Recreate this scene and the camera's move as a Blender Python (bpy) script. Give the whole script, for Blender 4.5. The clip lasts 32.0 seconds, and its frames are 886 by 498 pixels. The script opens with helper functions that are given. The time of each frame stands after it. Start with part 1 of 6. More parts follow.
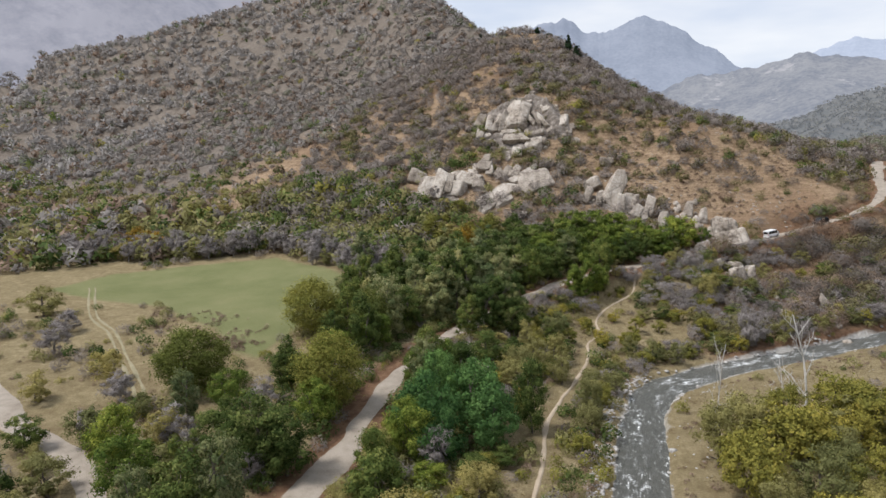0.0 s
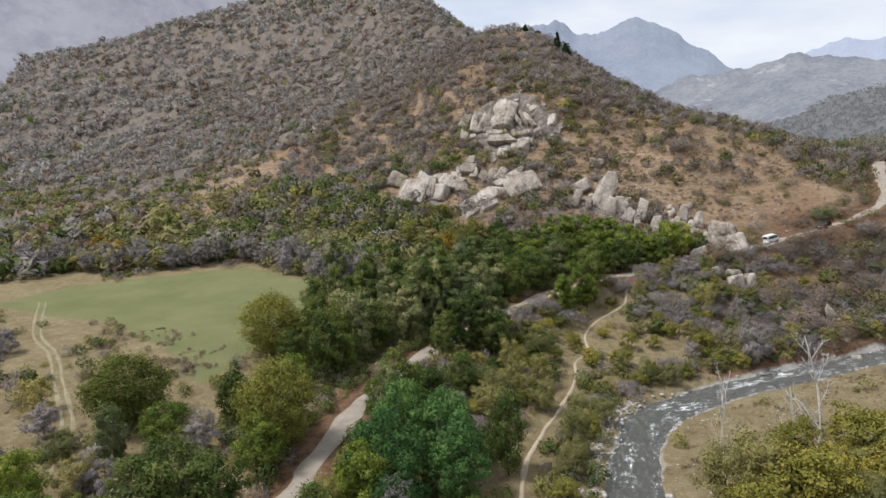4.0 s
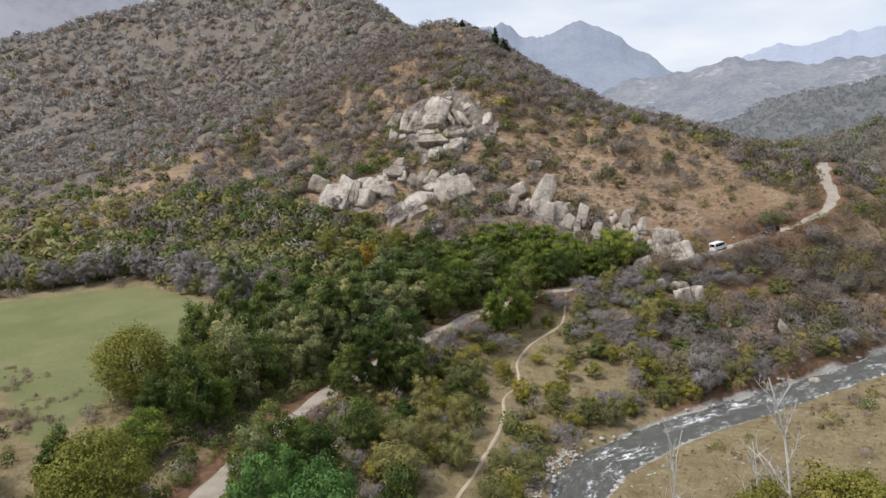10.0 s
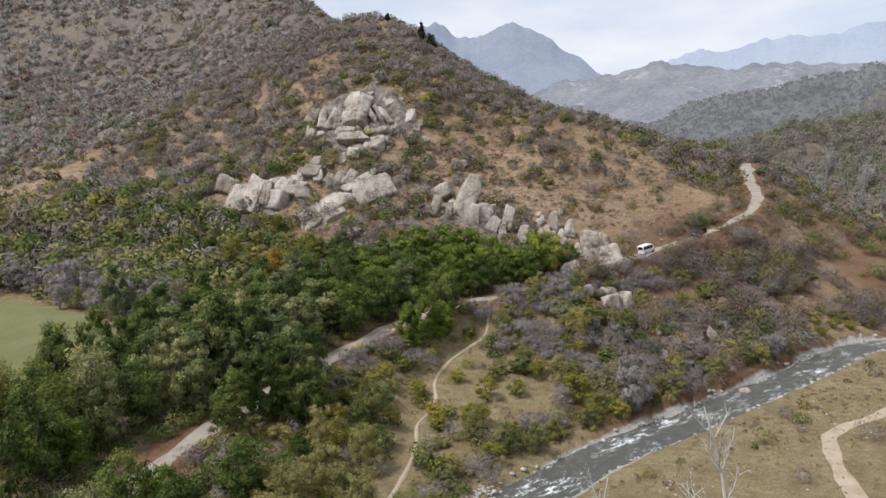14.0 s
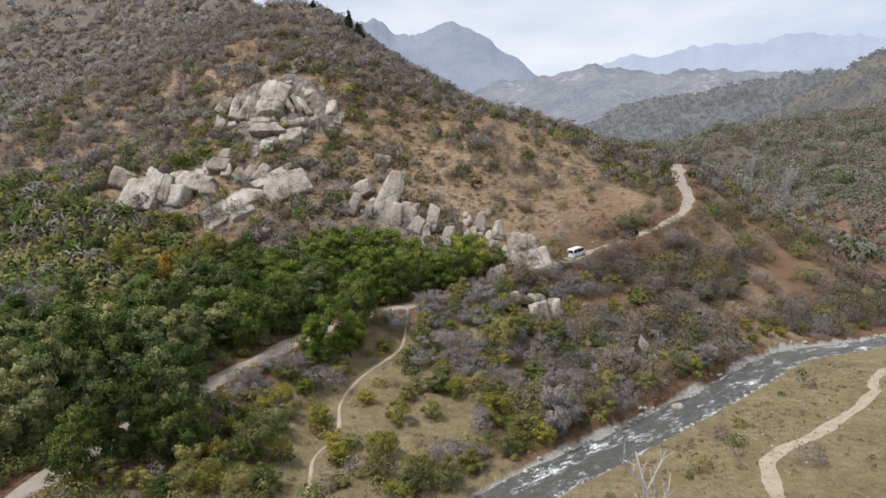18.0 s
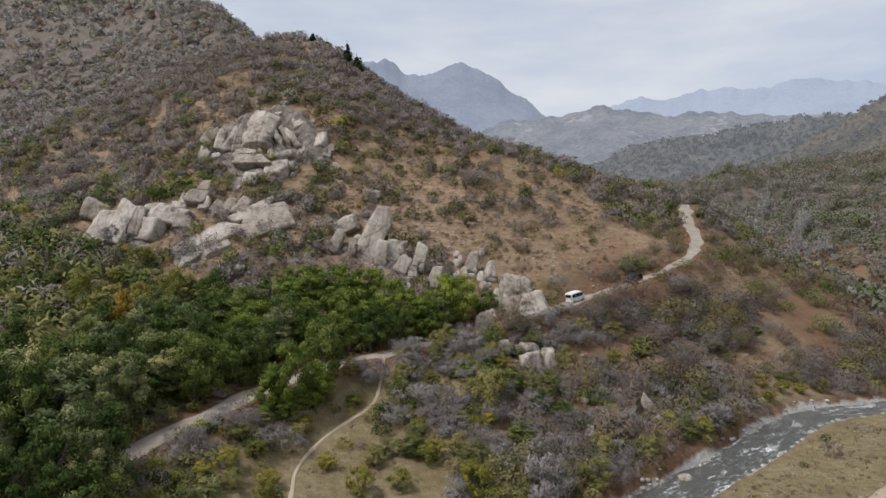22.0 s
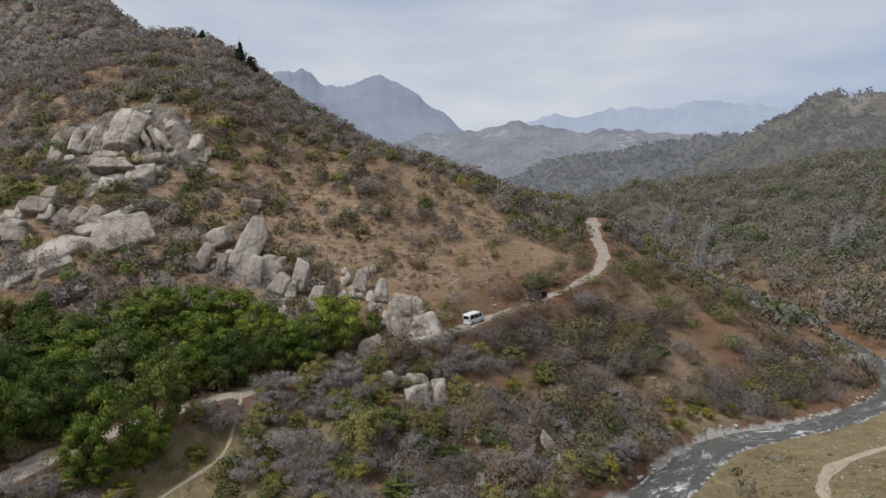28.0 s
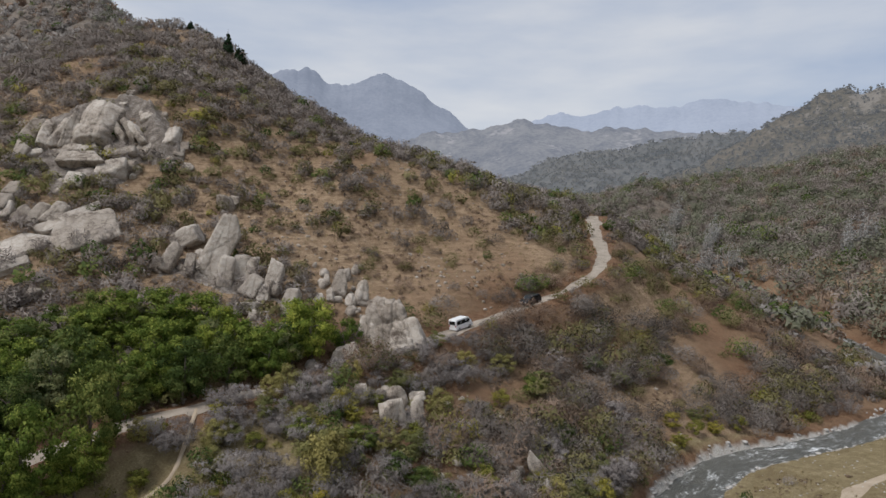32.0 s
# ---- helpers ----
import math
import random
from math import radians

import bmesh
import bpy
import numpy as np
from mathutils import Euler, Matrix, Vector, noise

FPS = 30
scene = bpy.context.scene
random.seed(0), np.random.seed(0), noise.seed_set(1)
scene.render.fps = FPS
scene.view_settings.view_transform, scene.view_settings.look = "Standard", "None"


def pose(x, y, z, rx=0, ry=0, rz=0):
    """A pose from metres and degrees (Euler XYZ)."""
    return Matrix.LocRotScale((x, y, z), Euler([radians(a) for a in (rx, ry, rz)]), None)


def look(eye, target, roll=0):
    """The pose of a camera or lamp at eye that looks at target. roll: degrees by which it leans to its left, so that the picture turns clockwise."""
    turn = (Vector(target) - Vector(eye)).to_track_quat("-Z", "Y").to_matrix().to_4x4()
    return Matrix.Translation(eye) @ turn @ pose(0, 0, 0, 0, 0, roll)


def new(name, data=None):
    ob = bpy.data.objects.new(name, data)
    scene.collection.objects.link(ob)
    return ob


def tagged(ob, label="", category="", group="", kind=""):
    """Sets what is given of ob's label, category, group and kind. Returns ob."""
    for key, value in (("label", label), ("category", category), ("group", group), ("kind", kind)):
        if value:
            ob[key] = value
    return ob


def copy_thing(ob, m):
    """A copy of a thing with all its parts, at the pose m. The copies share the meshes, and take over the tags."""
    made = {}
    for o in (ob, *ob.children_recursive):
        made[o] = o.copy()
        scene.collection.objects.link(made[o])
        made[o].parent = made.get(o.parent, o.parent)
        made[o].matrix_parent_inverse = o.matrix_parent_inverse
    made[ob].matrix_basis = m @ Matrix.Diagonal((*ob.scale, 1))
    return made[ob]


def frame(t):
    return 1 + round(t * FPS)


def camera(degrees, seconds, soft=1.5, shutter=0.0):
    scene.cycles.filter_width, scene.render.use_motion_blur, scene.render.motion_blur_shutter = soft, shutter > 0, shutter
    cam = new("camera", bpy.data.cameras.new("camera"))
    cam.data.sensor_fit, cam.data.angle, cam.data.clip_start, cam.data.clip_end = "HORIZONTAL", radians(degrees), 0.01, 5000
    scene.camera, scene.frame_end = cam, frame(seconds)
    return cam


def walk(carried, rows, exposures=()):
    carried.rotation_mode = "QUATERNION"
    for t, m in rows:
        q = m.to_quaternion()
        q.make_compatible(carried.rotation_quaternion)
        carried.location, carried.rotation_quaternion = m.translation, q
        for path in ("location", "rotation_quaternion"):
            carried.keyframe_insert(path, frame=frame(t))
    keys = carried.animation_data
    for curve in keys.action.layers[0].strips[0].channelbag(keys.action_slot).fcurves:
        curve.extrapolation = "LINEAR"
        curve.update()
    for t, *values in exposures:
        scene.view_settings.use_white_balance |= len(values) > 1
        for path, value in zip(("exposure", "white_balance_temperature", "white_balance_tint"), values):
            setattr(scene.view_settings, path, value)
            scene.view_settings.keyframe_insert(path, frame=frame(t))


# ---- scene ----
# ---- camera and its flight ----
cam = camera(69.0, 32.0)
PATH = [
    (0, pose(-6.76, -46.07, 33.94, 84.297, 0.233, 16.309)),
    (1, pose(-6.77, -43.66, 33.97, 84.340, 0.302, 16.080)),
    (2, pose(-6.72, -41.08, 34.05, 84.418, 0.430, 15.862)),
    (3, pose(-6.57, -38.34, 34.15, 84.464, 0.500, 15.750)),
    (3.5, pose(-6.48, -36.94, 34.19, 84.485, 0.538, 15.731)),
    (5.5, pose(-6.01, -31.30, 34.58, 84.525, 0.567, 15.813)),
    (6, pose(-5.87, -29.91, 34.62, 84.580, 0.577, 15.864)),
    (7, pose(-5.56, -27.12, 34.73, 84.614, 0.599, 15.867)),
    (8, pose(-5.19, -24.33, 34.84, 84.616, 0.707, 14.432)),
    (9, pose(-4.84, -21.57, 34.91, 84.630, 0.853, 12.701)),
    (10, pose(-4.45, -18.94, 34.96, 84.615, 0.900, 11.343)),
    (11, pose(-4.06, -16.37, 34.99, 84.578, 0.832, 10.107)),
    (12, pose(-3.64, -13.99, 35.03, 84.530, 0.736, 9.604)),
    (13, pose(-3.11, -11.56, 35.07, 84.532, 0.698, 8.514)),
    (14, pose(-2.50, -9.06, 35.12, 84.496, 0.855, 5.675)),
    (15, pose(-1.92, -6.53, 35.14, 84.435, 0.825, 2.815)),
    (15.5, pose(-1.61, -5.24, 35.14, 84.440, 0.818, 2.083)),
    (17.5, pose(0.00, 0.00, 35.00, 84.322, 0.165, 0.358)),
    (18, pose(0.44, 1.23, 34.98, 84.293, 0.135, 0.294)),
    (19, pose(1.34, 3.62, 34.91, 84.310, -0.140, 0.490)),
    (20, pose(2.23, 6.00, 34.87, 84.347, -0.375, 0.667)),
    (20.5, pose(2.67, 7.15, 34.85, 84.485, -0.483, 0.759)),
    (21, pose(3.11, 8.28, 34.85, 85.500, -0.665, 0.865)),
    (22, pose(4.03, 10.48, 34.85, 87.642, -0.759, 1.044)),
    (22.5, pose(4.47, 11.54, 34.85, 88.720, -0.788, 1.136)),
    (23, pose(4.92, 12.57, 34.86, 88.883, -0.814, 1.232)),
    (24, pose(5.83, 14.63, 34.86, 88.929, -0.951, 1.429)),
    (25, pose(6.79, 16.73, 34.87, 88.938, -0.921, -0.241)),
    (26, pose(7.77, 18.86, 34.90, 88.999, -0.750, -3.891)),
    (28.5, pose(10.25, 23.81, 35.04, 88.852, -0.847, -6.055)),
    (29, pose(10.72, 24.76, 35.05, 88.823, -0.898, -6.009)),
    (30, pose(11.69, 26.61, 35.05, 88.799, -0.948, -5.861)),
    (31, pose(12.71, 28.44, 35.07, 88.773, -1.030, -5.694)),
    (32, pose(13.77, 30.27, 35.08, 88.789, -0.951, -5.527)),
]
walk(cam, PATH, [(0, 0.68), (20.3, 0.65), (22.7, 0.27), (32, 0.21)])

# ---- light, sky and exposure ----
SUN_AZ, SUN_EL = radians(-120), radians(58)
sun = new("sun", bpy.data.lights.new("sun", "SUN"))
sun.data.energy, sun.data.angle, sun.data.color = 2.35, radians(14), (1.0, 0.985, 0.98)
sun.matrix_world = look((200 * math.sin(SUN_AZ) * math.cos(SUN_EL), 200 * math.cos(SUN_AZ) * math.cos(SUN_EL), 200 * math.sin(SUN_EL)), (0, 0, 0))

world = bpy.data.worlds.new("overcast_sky")
scene.world = world
world.use_nodes = True


def node(tree, kind, **values):
    made = tree.nodes.new(kind)
    for key, value in values.items():
        if key in made.inputs:
            made.inputs[key].default_value = value
    return made


def build_sky():
    t = world.node_tree
    t.nodes.clear()
    out, bg = t.nodes.new("ShaderNodeOutputWorld"), t.nodes.new("ShaderNodeBackground")
    sky = t.nodes.new("ShaderNodeTexSky")
    sky.sky_type, sky.sun_disc = "NISHITA", False
    sky.sun_elevation, sky.sun_rotation = SUN_EL, SUN_AZ
    coord, mapping = t.nodes.new("ShaderNodeTexCoord"), t.nodes.new("ShaderNodeMapping")
    mapping.inputs["Scale"].default_value = (1.0, 1.0, 4.0)
    big, ramp = node(t, "ShaderNodeTexNoise", Scale=2.3, Detail=5.0, Roughness=0.52), t.nodes.new("ShaderNodeValToRGB")
    ramp.color_ramp.elements[0].position, ramp.color_ramp.elements[0].color = 0.36, (0.36, 0.42, 0.535, 1)
    ramp.color_ramp.elements[1].position, ramp.color_ramp.elements[1].color = 0.66, (0.60, 0.612, 0.64, 1)
    scale = t.nodes.new("ShaderNodeVectorMath")
    scale.operation = "SCALE"
    scale.inputs["Scale"].default_value = 0.1
    mix = t.nodes.new("ShaderNodeMix")
    mix.data_type = "RGBA"
    mix.inputs["Factor"].default_value = 0.88
    t.links.new(coord.outputs["Generated"], mapping.inputs["Vector"])
    t.links.new(mapping.outputs["Vector"], big.inputs["Vector"])
    t.links.new(big.outputs["Fac"], ramp.inputs["Fac"])
    t.links.new(sky.outputs["Color"], scale.inputs[0])
    t.links.new(scale.outputs["Vector"], mix.inputs["A"])
    t.links.new(ramp.outputs["Color"], mix.inputs["B"])
    t.links.new(mix.outputs["Result"], bg.inputs["Color"])
    t.links.new(bg.outputs["Background"], out.inputs["Surface"])
    bg.inputs["Strength"].default_value = 1.0


build_sky()


# ---- materials ----
def blank(name):
    m = bpy.data.materials.new(name)
    m.use_nodes = True
    t = m.node_tree
    return m, t, t.nodes["Principled BSDF"]


def ramp_node(t, stops):
    r = t.nodes.new("ShaderNodeValToRGB")
    while len(r.color_ramp.elements) < len(stops):
        r.color_ramp.elements.new(0.5)
    for e, (p, c) in zip(r.color_ramp.elements, stops):
        e.position, e.color = p, (*c, 1)
    return r


def mixed(t, factor, a, b, blend="MIX"):
    m = t.nodes.new("ShaderNodeMix")
    m.data_type, m.blend_type = "RGBA", blend
    for socket, value in (("Factor", factor), ("A", a), ("B", b)):
        if isinstance(value, (int, float)):
            m.inputs[socket].default_value = value
        elif isinstance(value, tuple):
            m.inputs[socket].default_value = (*value, 1)
        else:
            t.links.new(value, m.inputs[socket])
    return m.outputs["Result"]


def math_node(t, op, a, b):
    m = t.nodes.new("ShaderNodeMath")
    m.operation = op
    for socket, value in zip(m.inputs, (a, b)):
        if isinstance(value, (int, float)):
            socket.default_value = value
        else:
            t.links.new(value, socket)
    return m.outputs[0]


def noise_out(t, scale, detail=4.0, rough=0.55, stretch=(1, 1, 1)):
    c, m = t.nodes.new("ShaderNodeNewGeometry"), t.nodes.new("ShaderNodeMapping")
    m.inputs["Scale"].default_value = stretch
    n = node(t, "ShaderNodeTexNoise", Scale=scale, Detail=detail, Roughness=rough)
    t.links.new(c.outputs["Position"], m.inputs["Vector"])
    t.links.new(m.outputs["Vector"], n.inputs["Vector"])
    return n.outputs["Fac"]


def bumped(t, bsdf, height, strength, distance):
    b = node(t, "ShaderNodeBump", Strength=strength, Distance=distance)
    t.links.new(height, b.inputs["Height"])
    t.links.new(b.outputs["Normal"], bsdf.inputs["Normal"])


def leaf_material(name, stops, through_light=0.25, own=0.35):
    """Foliage: each leaf takes its colour by chance, each plant its own shift."""
    m, t, bsdf = blank(name)
    geo, info = t.nodes.new("ShaderNodeNewGeometry"), t.nodes.new("ShaderNodeObjectInfo")
    att = t.nodes.new("ShaderNodeAttribute")
    att.attribute_name = "tint"
    r = ramp_node(t, stops)
    a = math_node(t, "MULTIPLY", geo.outputs["Random Per Island"], 1 - own)
    plant = math_node(t, "FRACT", math_node(t, "ADD", info.outputs["Random"], att.outputs["Fac"]), 0.0)
    t.links.new(math_node(t, "ADD", a, math_node(t, "MULTIPLY", plant, own)), r.inputs["Fac"])
    whole = ramp_node(t, [(0.0, (0.66, 0.74, 0.7)), (0.35, (0.92, 0.94, 0.9)), (0.7, (1.12, 1.1, 1.0)), (1.0, (1.42, 1.3, 1.12))])
    t.links.new(info.outputs["Random"], whole.inputs["Fac"])
    lone = t.nodes.new("ShaderNodeAttribute")
    lone.attribute_name = "lone"
    colour = mixed(t, lone.outputs["Fac"], r.outputs["Color"], whole.outputs["Color"], "MULTIPLY")
    t.links.new(colour, bsdf.inputs["Base Color"])
    bsdf.inputs["Roughness"].default_value = 0.62
    bsdf.inputs["Specular IOR Level"].default_value = 0.06
    if through_light:
        tr, mx = t.nodes.new("ShaderNodeBsdfTranslucent"), t.nodes.new("ShaderNodeMixShader")
        mx.inputs[0].default_value = through_light
        t.links.new(colour, tr.inputs["Color"])
        t.links.new(bsdf.outputs[0], mx.inputs[1])
        t.links.new(tr.outputs[0], mx.inputs[2])
        t.links.new(mx.outputs[0], t.nodes["Material Output"].inputs["Surface"])
    return m


def plain_material(name, a, b, scale=1.0, rough=0.8, bump=0.0, metal=0.0, detail=5.0, fine=None):
    m, t, bsdf = blank(name)
    n = noise_out(t, scale, detail, 0.6)
    r = ramp_node(t, [(0.34, a), (0.66, b)])
    t.links.new(n, r.inputs["Fac"])
    t.links.new(r.outputs["Color"], bsdf.inputs["Base Color"])
    bsdf.inputs["Roughness"].default_value, bsdf.inputs["Metallic"].default_value = rough, metal
    if bump:
        bumped(t, bsdf, noise_out(t, fine or scale * 6, 6.0, 0.65), 0.8, bump)
    return m


def ground_material():
    """Meadow green, dry hill grass and bare reddish soil, by the ground's own cover weights."""
    m, t, bsdf = blank("ground_cover")
    att = t.nodes.new("ShaderNodeVertexColor")
    att.layer_name = "cover"
    sep = t.nodes.new("ShaderNodeSeparateColor")
    t.links.new(att.outputs["Color"], sep.inputs[0])
    n1, n2, n3 = noise_out(t, 0.12, 5), noise_out(t, 0.9, 6, 0.65), noise_out(t, 5.0, 5, 0.7)
    dry = ramp_node(t, [(0.27, (0.086, 0.052, 0.031)), (0.42, (0.222, 0.152, 0.097)), (0.57, (0.328, 0.24, 0.159)), (0.74, (0.43, 0.338, 0.238))])
    t.links.new(mixed(t, 0.45, n2, n3), dry.inputs["Fac"])
    soil = ramp_node(t, [(0.3, (0.104, 0.056, 0.032)), (0.7, (0.238, 0.145, 0.088))])
    t.links.new(n2, soil.inputs["Fac"])
    green = ramp_node(t, [(0.3, (0.13, 0.14, 0.058)), (0.5, (0.175, 0.182, 0.08)), (0.72, (0.245, 0.225, 0.115))])
    t.links.new(mixed(t, 0.5, n1, n3), green.inputs["Fac"])
    rough_green = ramp_node(t, [(0.32, (0.095, 0.064, 0.034)), (0.42, (0.178, 0.132, 0.072)), (0.51, (0.235, 0.187, 0.102)), (0.63, (0.355, 0.285, 0.175))])
    t.links.new(mixed(t, 0.42, mixed(t, 0.55, noise_out(t, 0.22, 4, 0.6), n2), n3), rough_green.inputs["Fac"])
    sharp = lambda w, k: math_node(t, "MULTIPLY", math_node(t, "ADD", math_node(t, "ADD", w, -0.5), math_node(t, "MULTIPLY", math_node(t, "ADD", n2, -0.5), k)), 2.2)
    def weight(out, k=0.9):
        v = t.nodes.new("ShaderNodeClamp")
        t.links.new(math_node(t, "ADD", sharp(out, k), 0.5), v.inputs[0])
        return v.outputs[0]
    more = t.nodes.new("ShaderNodeVertexColor")
    more.layer_name = "stone_and_brush"
    sep2 = t.nodes.new("ShaderNodeSeparateColor")
    t.links.new(more.outputs["Color"], sep2.inputs[0])
    gravel = ramp_node(t, [(0.3, (0.26, 0.24, 0.21)), (0.7, (0.56, 0.53, 0.48))])
    t.links.new(n3, gravel.inputs["Fac"])
    brush = ramp_node(t, [(0.36, (0.115, 0.094, 0.076)), (0.5, (0.165, 0.138, 0.112)), (0.64, (0.22, 0.185, 0.15))])
    t.links.new(mixed(t, 0.7, n1, noise_out(t, 0.45, 4, 0.75)), brush.inputs["Fac"])
    lines = ramp_node(t, [(0.35, (0.72, 0.68, 0.64)), (0.6, (1.12, 1.12, 1.1))])
    t.links.new(noise_out(t, 0.8, 4, 0.6, (0.35, 0.35, 2.6)), lines.inputs["Fac"])
    dry_out = mixed(t, 0.85, dry.outputs[0], lines.outputs[0], "MULTIPLY")
    c = mixed(t, weight(sep.outputs[2]), dry_out, soil.outputs[0])
    c = mixed(t, weight(sep.outputs[1]), c, rough_green.outputs[0])
    c = mixed(t, weight(sep.outputs[0], 0.35), c, green.outputs[0])
    c = mixed(t, weight(sep2.outputs[1], 0.6), c, brush.outputs[0])
    c = mixed(t, weight(sep2.outputs[0], 0.8), c, gravel.outputs[0])
    t.links.new(c, bsdf.inputs["Base Color"])
    bsdf.inputs["Roughness"].default_value = 0.95
    bsdf.inputs["Specular IOR Level"].default_value = 0.1
    bumped(t, bsdf, mixed(t, 0.5, n2, n3), 1.0, 0.5)
    return m


def rock_material():
    """Pale weathered granite: soft beige grey, random dark patches painted for crevice shade, and thin dark cracks."""
    m, t, bsdf = blank("pale_granite")
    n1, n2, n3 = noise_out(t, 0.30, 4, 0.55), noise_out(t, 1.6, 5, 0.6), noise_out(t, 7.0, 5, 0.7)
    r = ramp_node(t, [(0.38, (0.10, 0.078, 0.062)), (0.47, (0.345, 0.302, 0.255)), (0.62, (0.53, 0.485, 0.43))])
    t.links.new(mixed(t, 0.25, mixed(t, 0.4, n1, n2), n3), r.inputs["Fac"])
    geo = t.nodes.new("ShaderNodeNewGeometry")
    warp = t.nodes.new("ShaderNodeVectorMath")
    warp.operation = "MULTIPLY_ADD"
    warp.inputs[1].default_value = (0.55, 0.4, 0.28)
    cell = node(t, "ShaderNodeTexVoronoi", Scale=0.8)
    cell.feature = "DISTANCE_TO_EDGE"
    t.links.new(geo.outputs["Position"], warp.inputs[0])
    t.links.new(mixed(t, 0.5, n2, n1), warp.inputs[2])
    t.links.new(warp.outputs[0], cell.inputs["Vector"])
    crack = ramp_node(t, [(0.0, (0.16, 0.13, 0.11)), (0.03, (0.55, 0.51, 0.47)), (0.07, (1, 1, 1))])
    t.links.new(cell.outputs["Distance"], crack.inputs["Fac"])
    info = t.nodes.new("ShaderNodeObjectInfo")
    own = ramp_node(t, [(0.0, (0.68, 0.65, 0.62)), (0.45, (0.95, 0.93, 0.91)), (1.0, (1.08, 1.07, 1.06))])
    t.links.new(info.outputs["Random"], own.inputs["Fac"])
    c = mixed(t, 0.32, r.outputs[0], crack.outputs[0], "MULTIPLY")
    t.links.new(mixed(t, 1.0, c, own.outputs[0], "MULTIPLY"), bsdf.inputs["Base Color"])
    bsdf.inputs["Roughness"].default_value = 0.9
    bsdf.inputs["Specular IOR Level"].default_value = 0.2
    bumped(t, bsdf, mixed(t, 0.15, mixed(t, 0.5, n2, n3), crack.outputs[0]), 0.9, 0.22)
    return m


def crevice_rock_material():
    """Weathered bedrock between the blocks, its brown-grey darkened to stand in for shaded crevices."""
    m, t, bsdf = blank("dark_crevice_bedrock")
    n1, n2 = noise_out(t, 0.7, 5, 0.6), noise_out(t, 3.5, 5, 0.7)
    r = ramp_node(t, [(0.36, (0.06, 0.047, 0.037)), (0.5, (0.16, 0.132, 0.108)), (0.66, (0.36, 0.325, 0.285))])
    t.links.new(mixed(t, 0.45, n1, n2), r.inputs["Fac"])
    t.links.new(r.outputs[0], bsdf.inputs["Base Color"])
    bsdf.inputs["Roughness"].default_value = 0.95
    bumped(t, bsdf, mixed(t, 0.5, n1, n2), 1.0, 0.3)
    return m


def road_material(name, a, b, c):
    m, t, bsdf = blank(name)
    n1, n2 = noise_out(t, 0.6, 5), noise_out(t, 9.0, 5, 0.7)
    r = ramp_node(t, [(0.3, a), (0.5, b), (0.7, c)])
    t.links.new(mixed(t, 0.45, n1, n2), r.inputs["Fac"])
    t.links.new(r.outputs[0], bsdf.inputs["Base Color"])
    bsdf.inputs["Roughness"].default_value = 0.95
    bumped(t, bsdf, n2, 0.7, 0.06)
    return m


def water_material():
    """Fast shallow water: grey-green, broken by white rapids drawn out along the stream."""
    m, t, bsdf = blank("river_water")
    flow = t.nodes.new("ShaderNodeAttribute")
    flow.attribute_name = "flow"
    def drawn(scale, stretch, detail=5, rough=0.6):
        mp = t.nodes.new("ShaderNodeMapping")
        mp.inputs["Scale"].default_value = (stretch, 1, 1)
        n = node(t, "ShaderNodeTexNoise", Scale=scale, Detail=detail, Roughness=rough)
        t.links.new(flow.outputs["Vector"], mp.inputs["Vector"])
        t.links.new(mp.outputs["Vector"], n.inputs["Vector"])
        return n.outputs["Fac"]
    n1, n2, n3 = drawn(0.45, 0.3, 3), drawn(1.9, 0.38, 5, 0.65), drawn(6.0, 0.6, 4, 0.65)
    r = ramp_node(t, [(0.3, (0.05, 0.052, 0.044)), (0.55, (0.105, 0.104, 0.09)), (0.7, (0.19, 0.186, 0.168))])
    t.links.new(mixed(t, 0.5, n2, n3), r.inputs["Fac"])
    f = ramp_node(t, [(0.53, (0, 0, 0)), (0.615, (1, 1, 1))])
    t.links.new(mixed(t, 0.3, mixed(t, 0.5, n1, n2), n3), f.inputs["Fac"])
    t.links.new(mixed(t, f.outputs[0], r.outputs[0], (0.84, 0.85, 0.84)), bsdf.inputs["Base Color"])
    t.links.new(mixed(t, f.outputs[0], (0.3, 0.3, 0.3), (0.8, 0.8, 0.8)), bsdf.inputs["Roughness"])
    bsdf.inputs["Specular IOR Level"].default_value = 0.3
    bumped(t, bsdf, mixed(t, 0.5, n2, n3), 1.0, 0.35)
    return m


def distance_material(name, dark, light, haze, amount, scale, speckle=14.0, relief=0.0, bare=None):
    """A far backdrop of mountains and woods; the haze of kilometres of air is added as faint emission."""
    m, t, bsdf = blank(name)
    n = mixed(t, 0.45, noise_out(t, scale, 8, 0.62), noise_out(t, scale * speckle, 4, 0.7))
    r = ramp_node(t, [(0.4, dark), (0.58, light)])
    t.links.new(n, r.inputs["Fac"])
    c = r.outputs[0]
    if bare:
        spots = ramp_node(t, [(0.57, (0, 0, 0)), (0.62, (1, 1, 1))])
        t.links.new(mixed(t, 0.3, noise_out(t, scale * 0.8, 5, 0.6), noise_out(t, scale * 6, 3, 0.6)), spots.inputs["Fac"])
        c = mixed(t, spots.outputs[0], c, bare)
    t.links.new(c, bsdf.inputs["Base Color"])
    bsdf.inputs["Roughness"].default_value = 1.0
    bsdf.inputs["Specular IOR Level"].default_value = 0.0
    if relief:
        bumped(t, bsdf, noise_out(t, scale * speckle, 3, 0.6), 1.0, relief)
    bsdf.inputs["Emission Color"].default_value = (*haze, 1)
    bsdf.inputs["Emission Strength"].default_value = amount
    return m


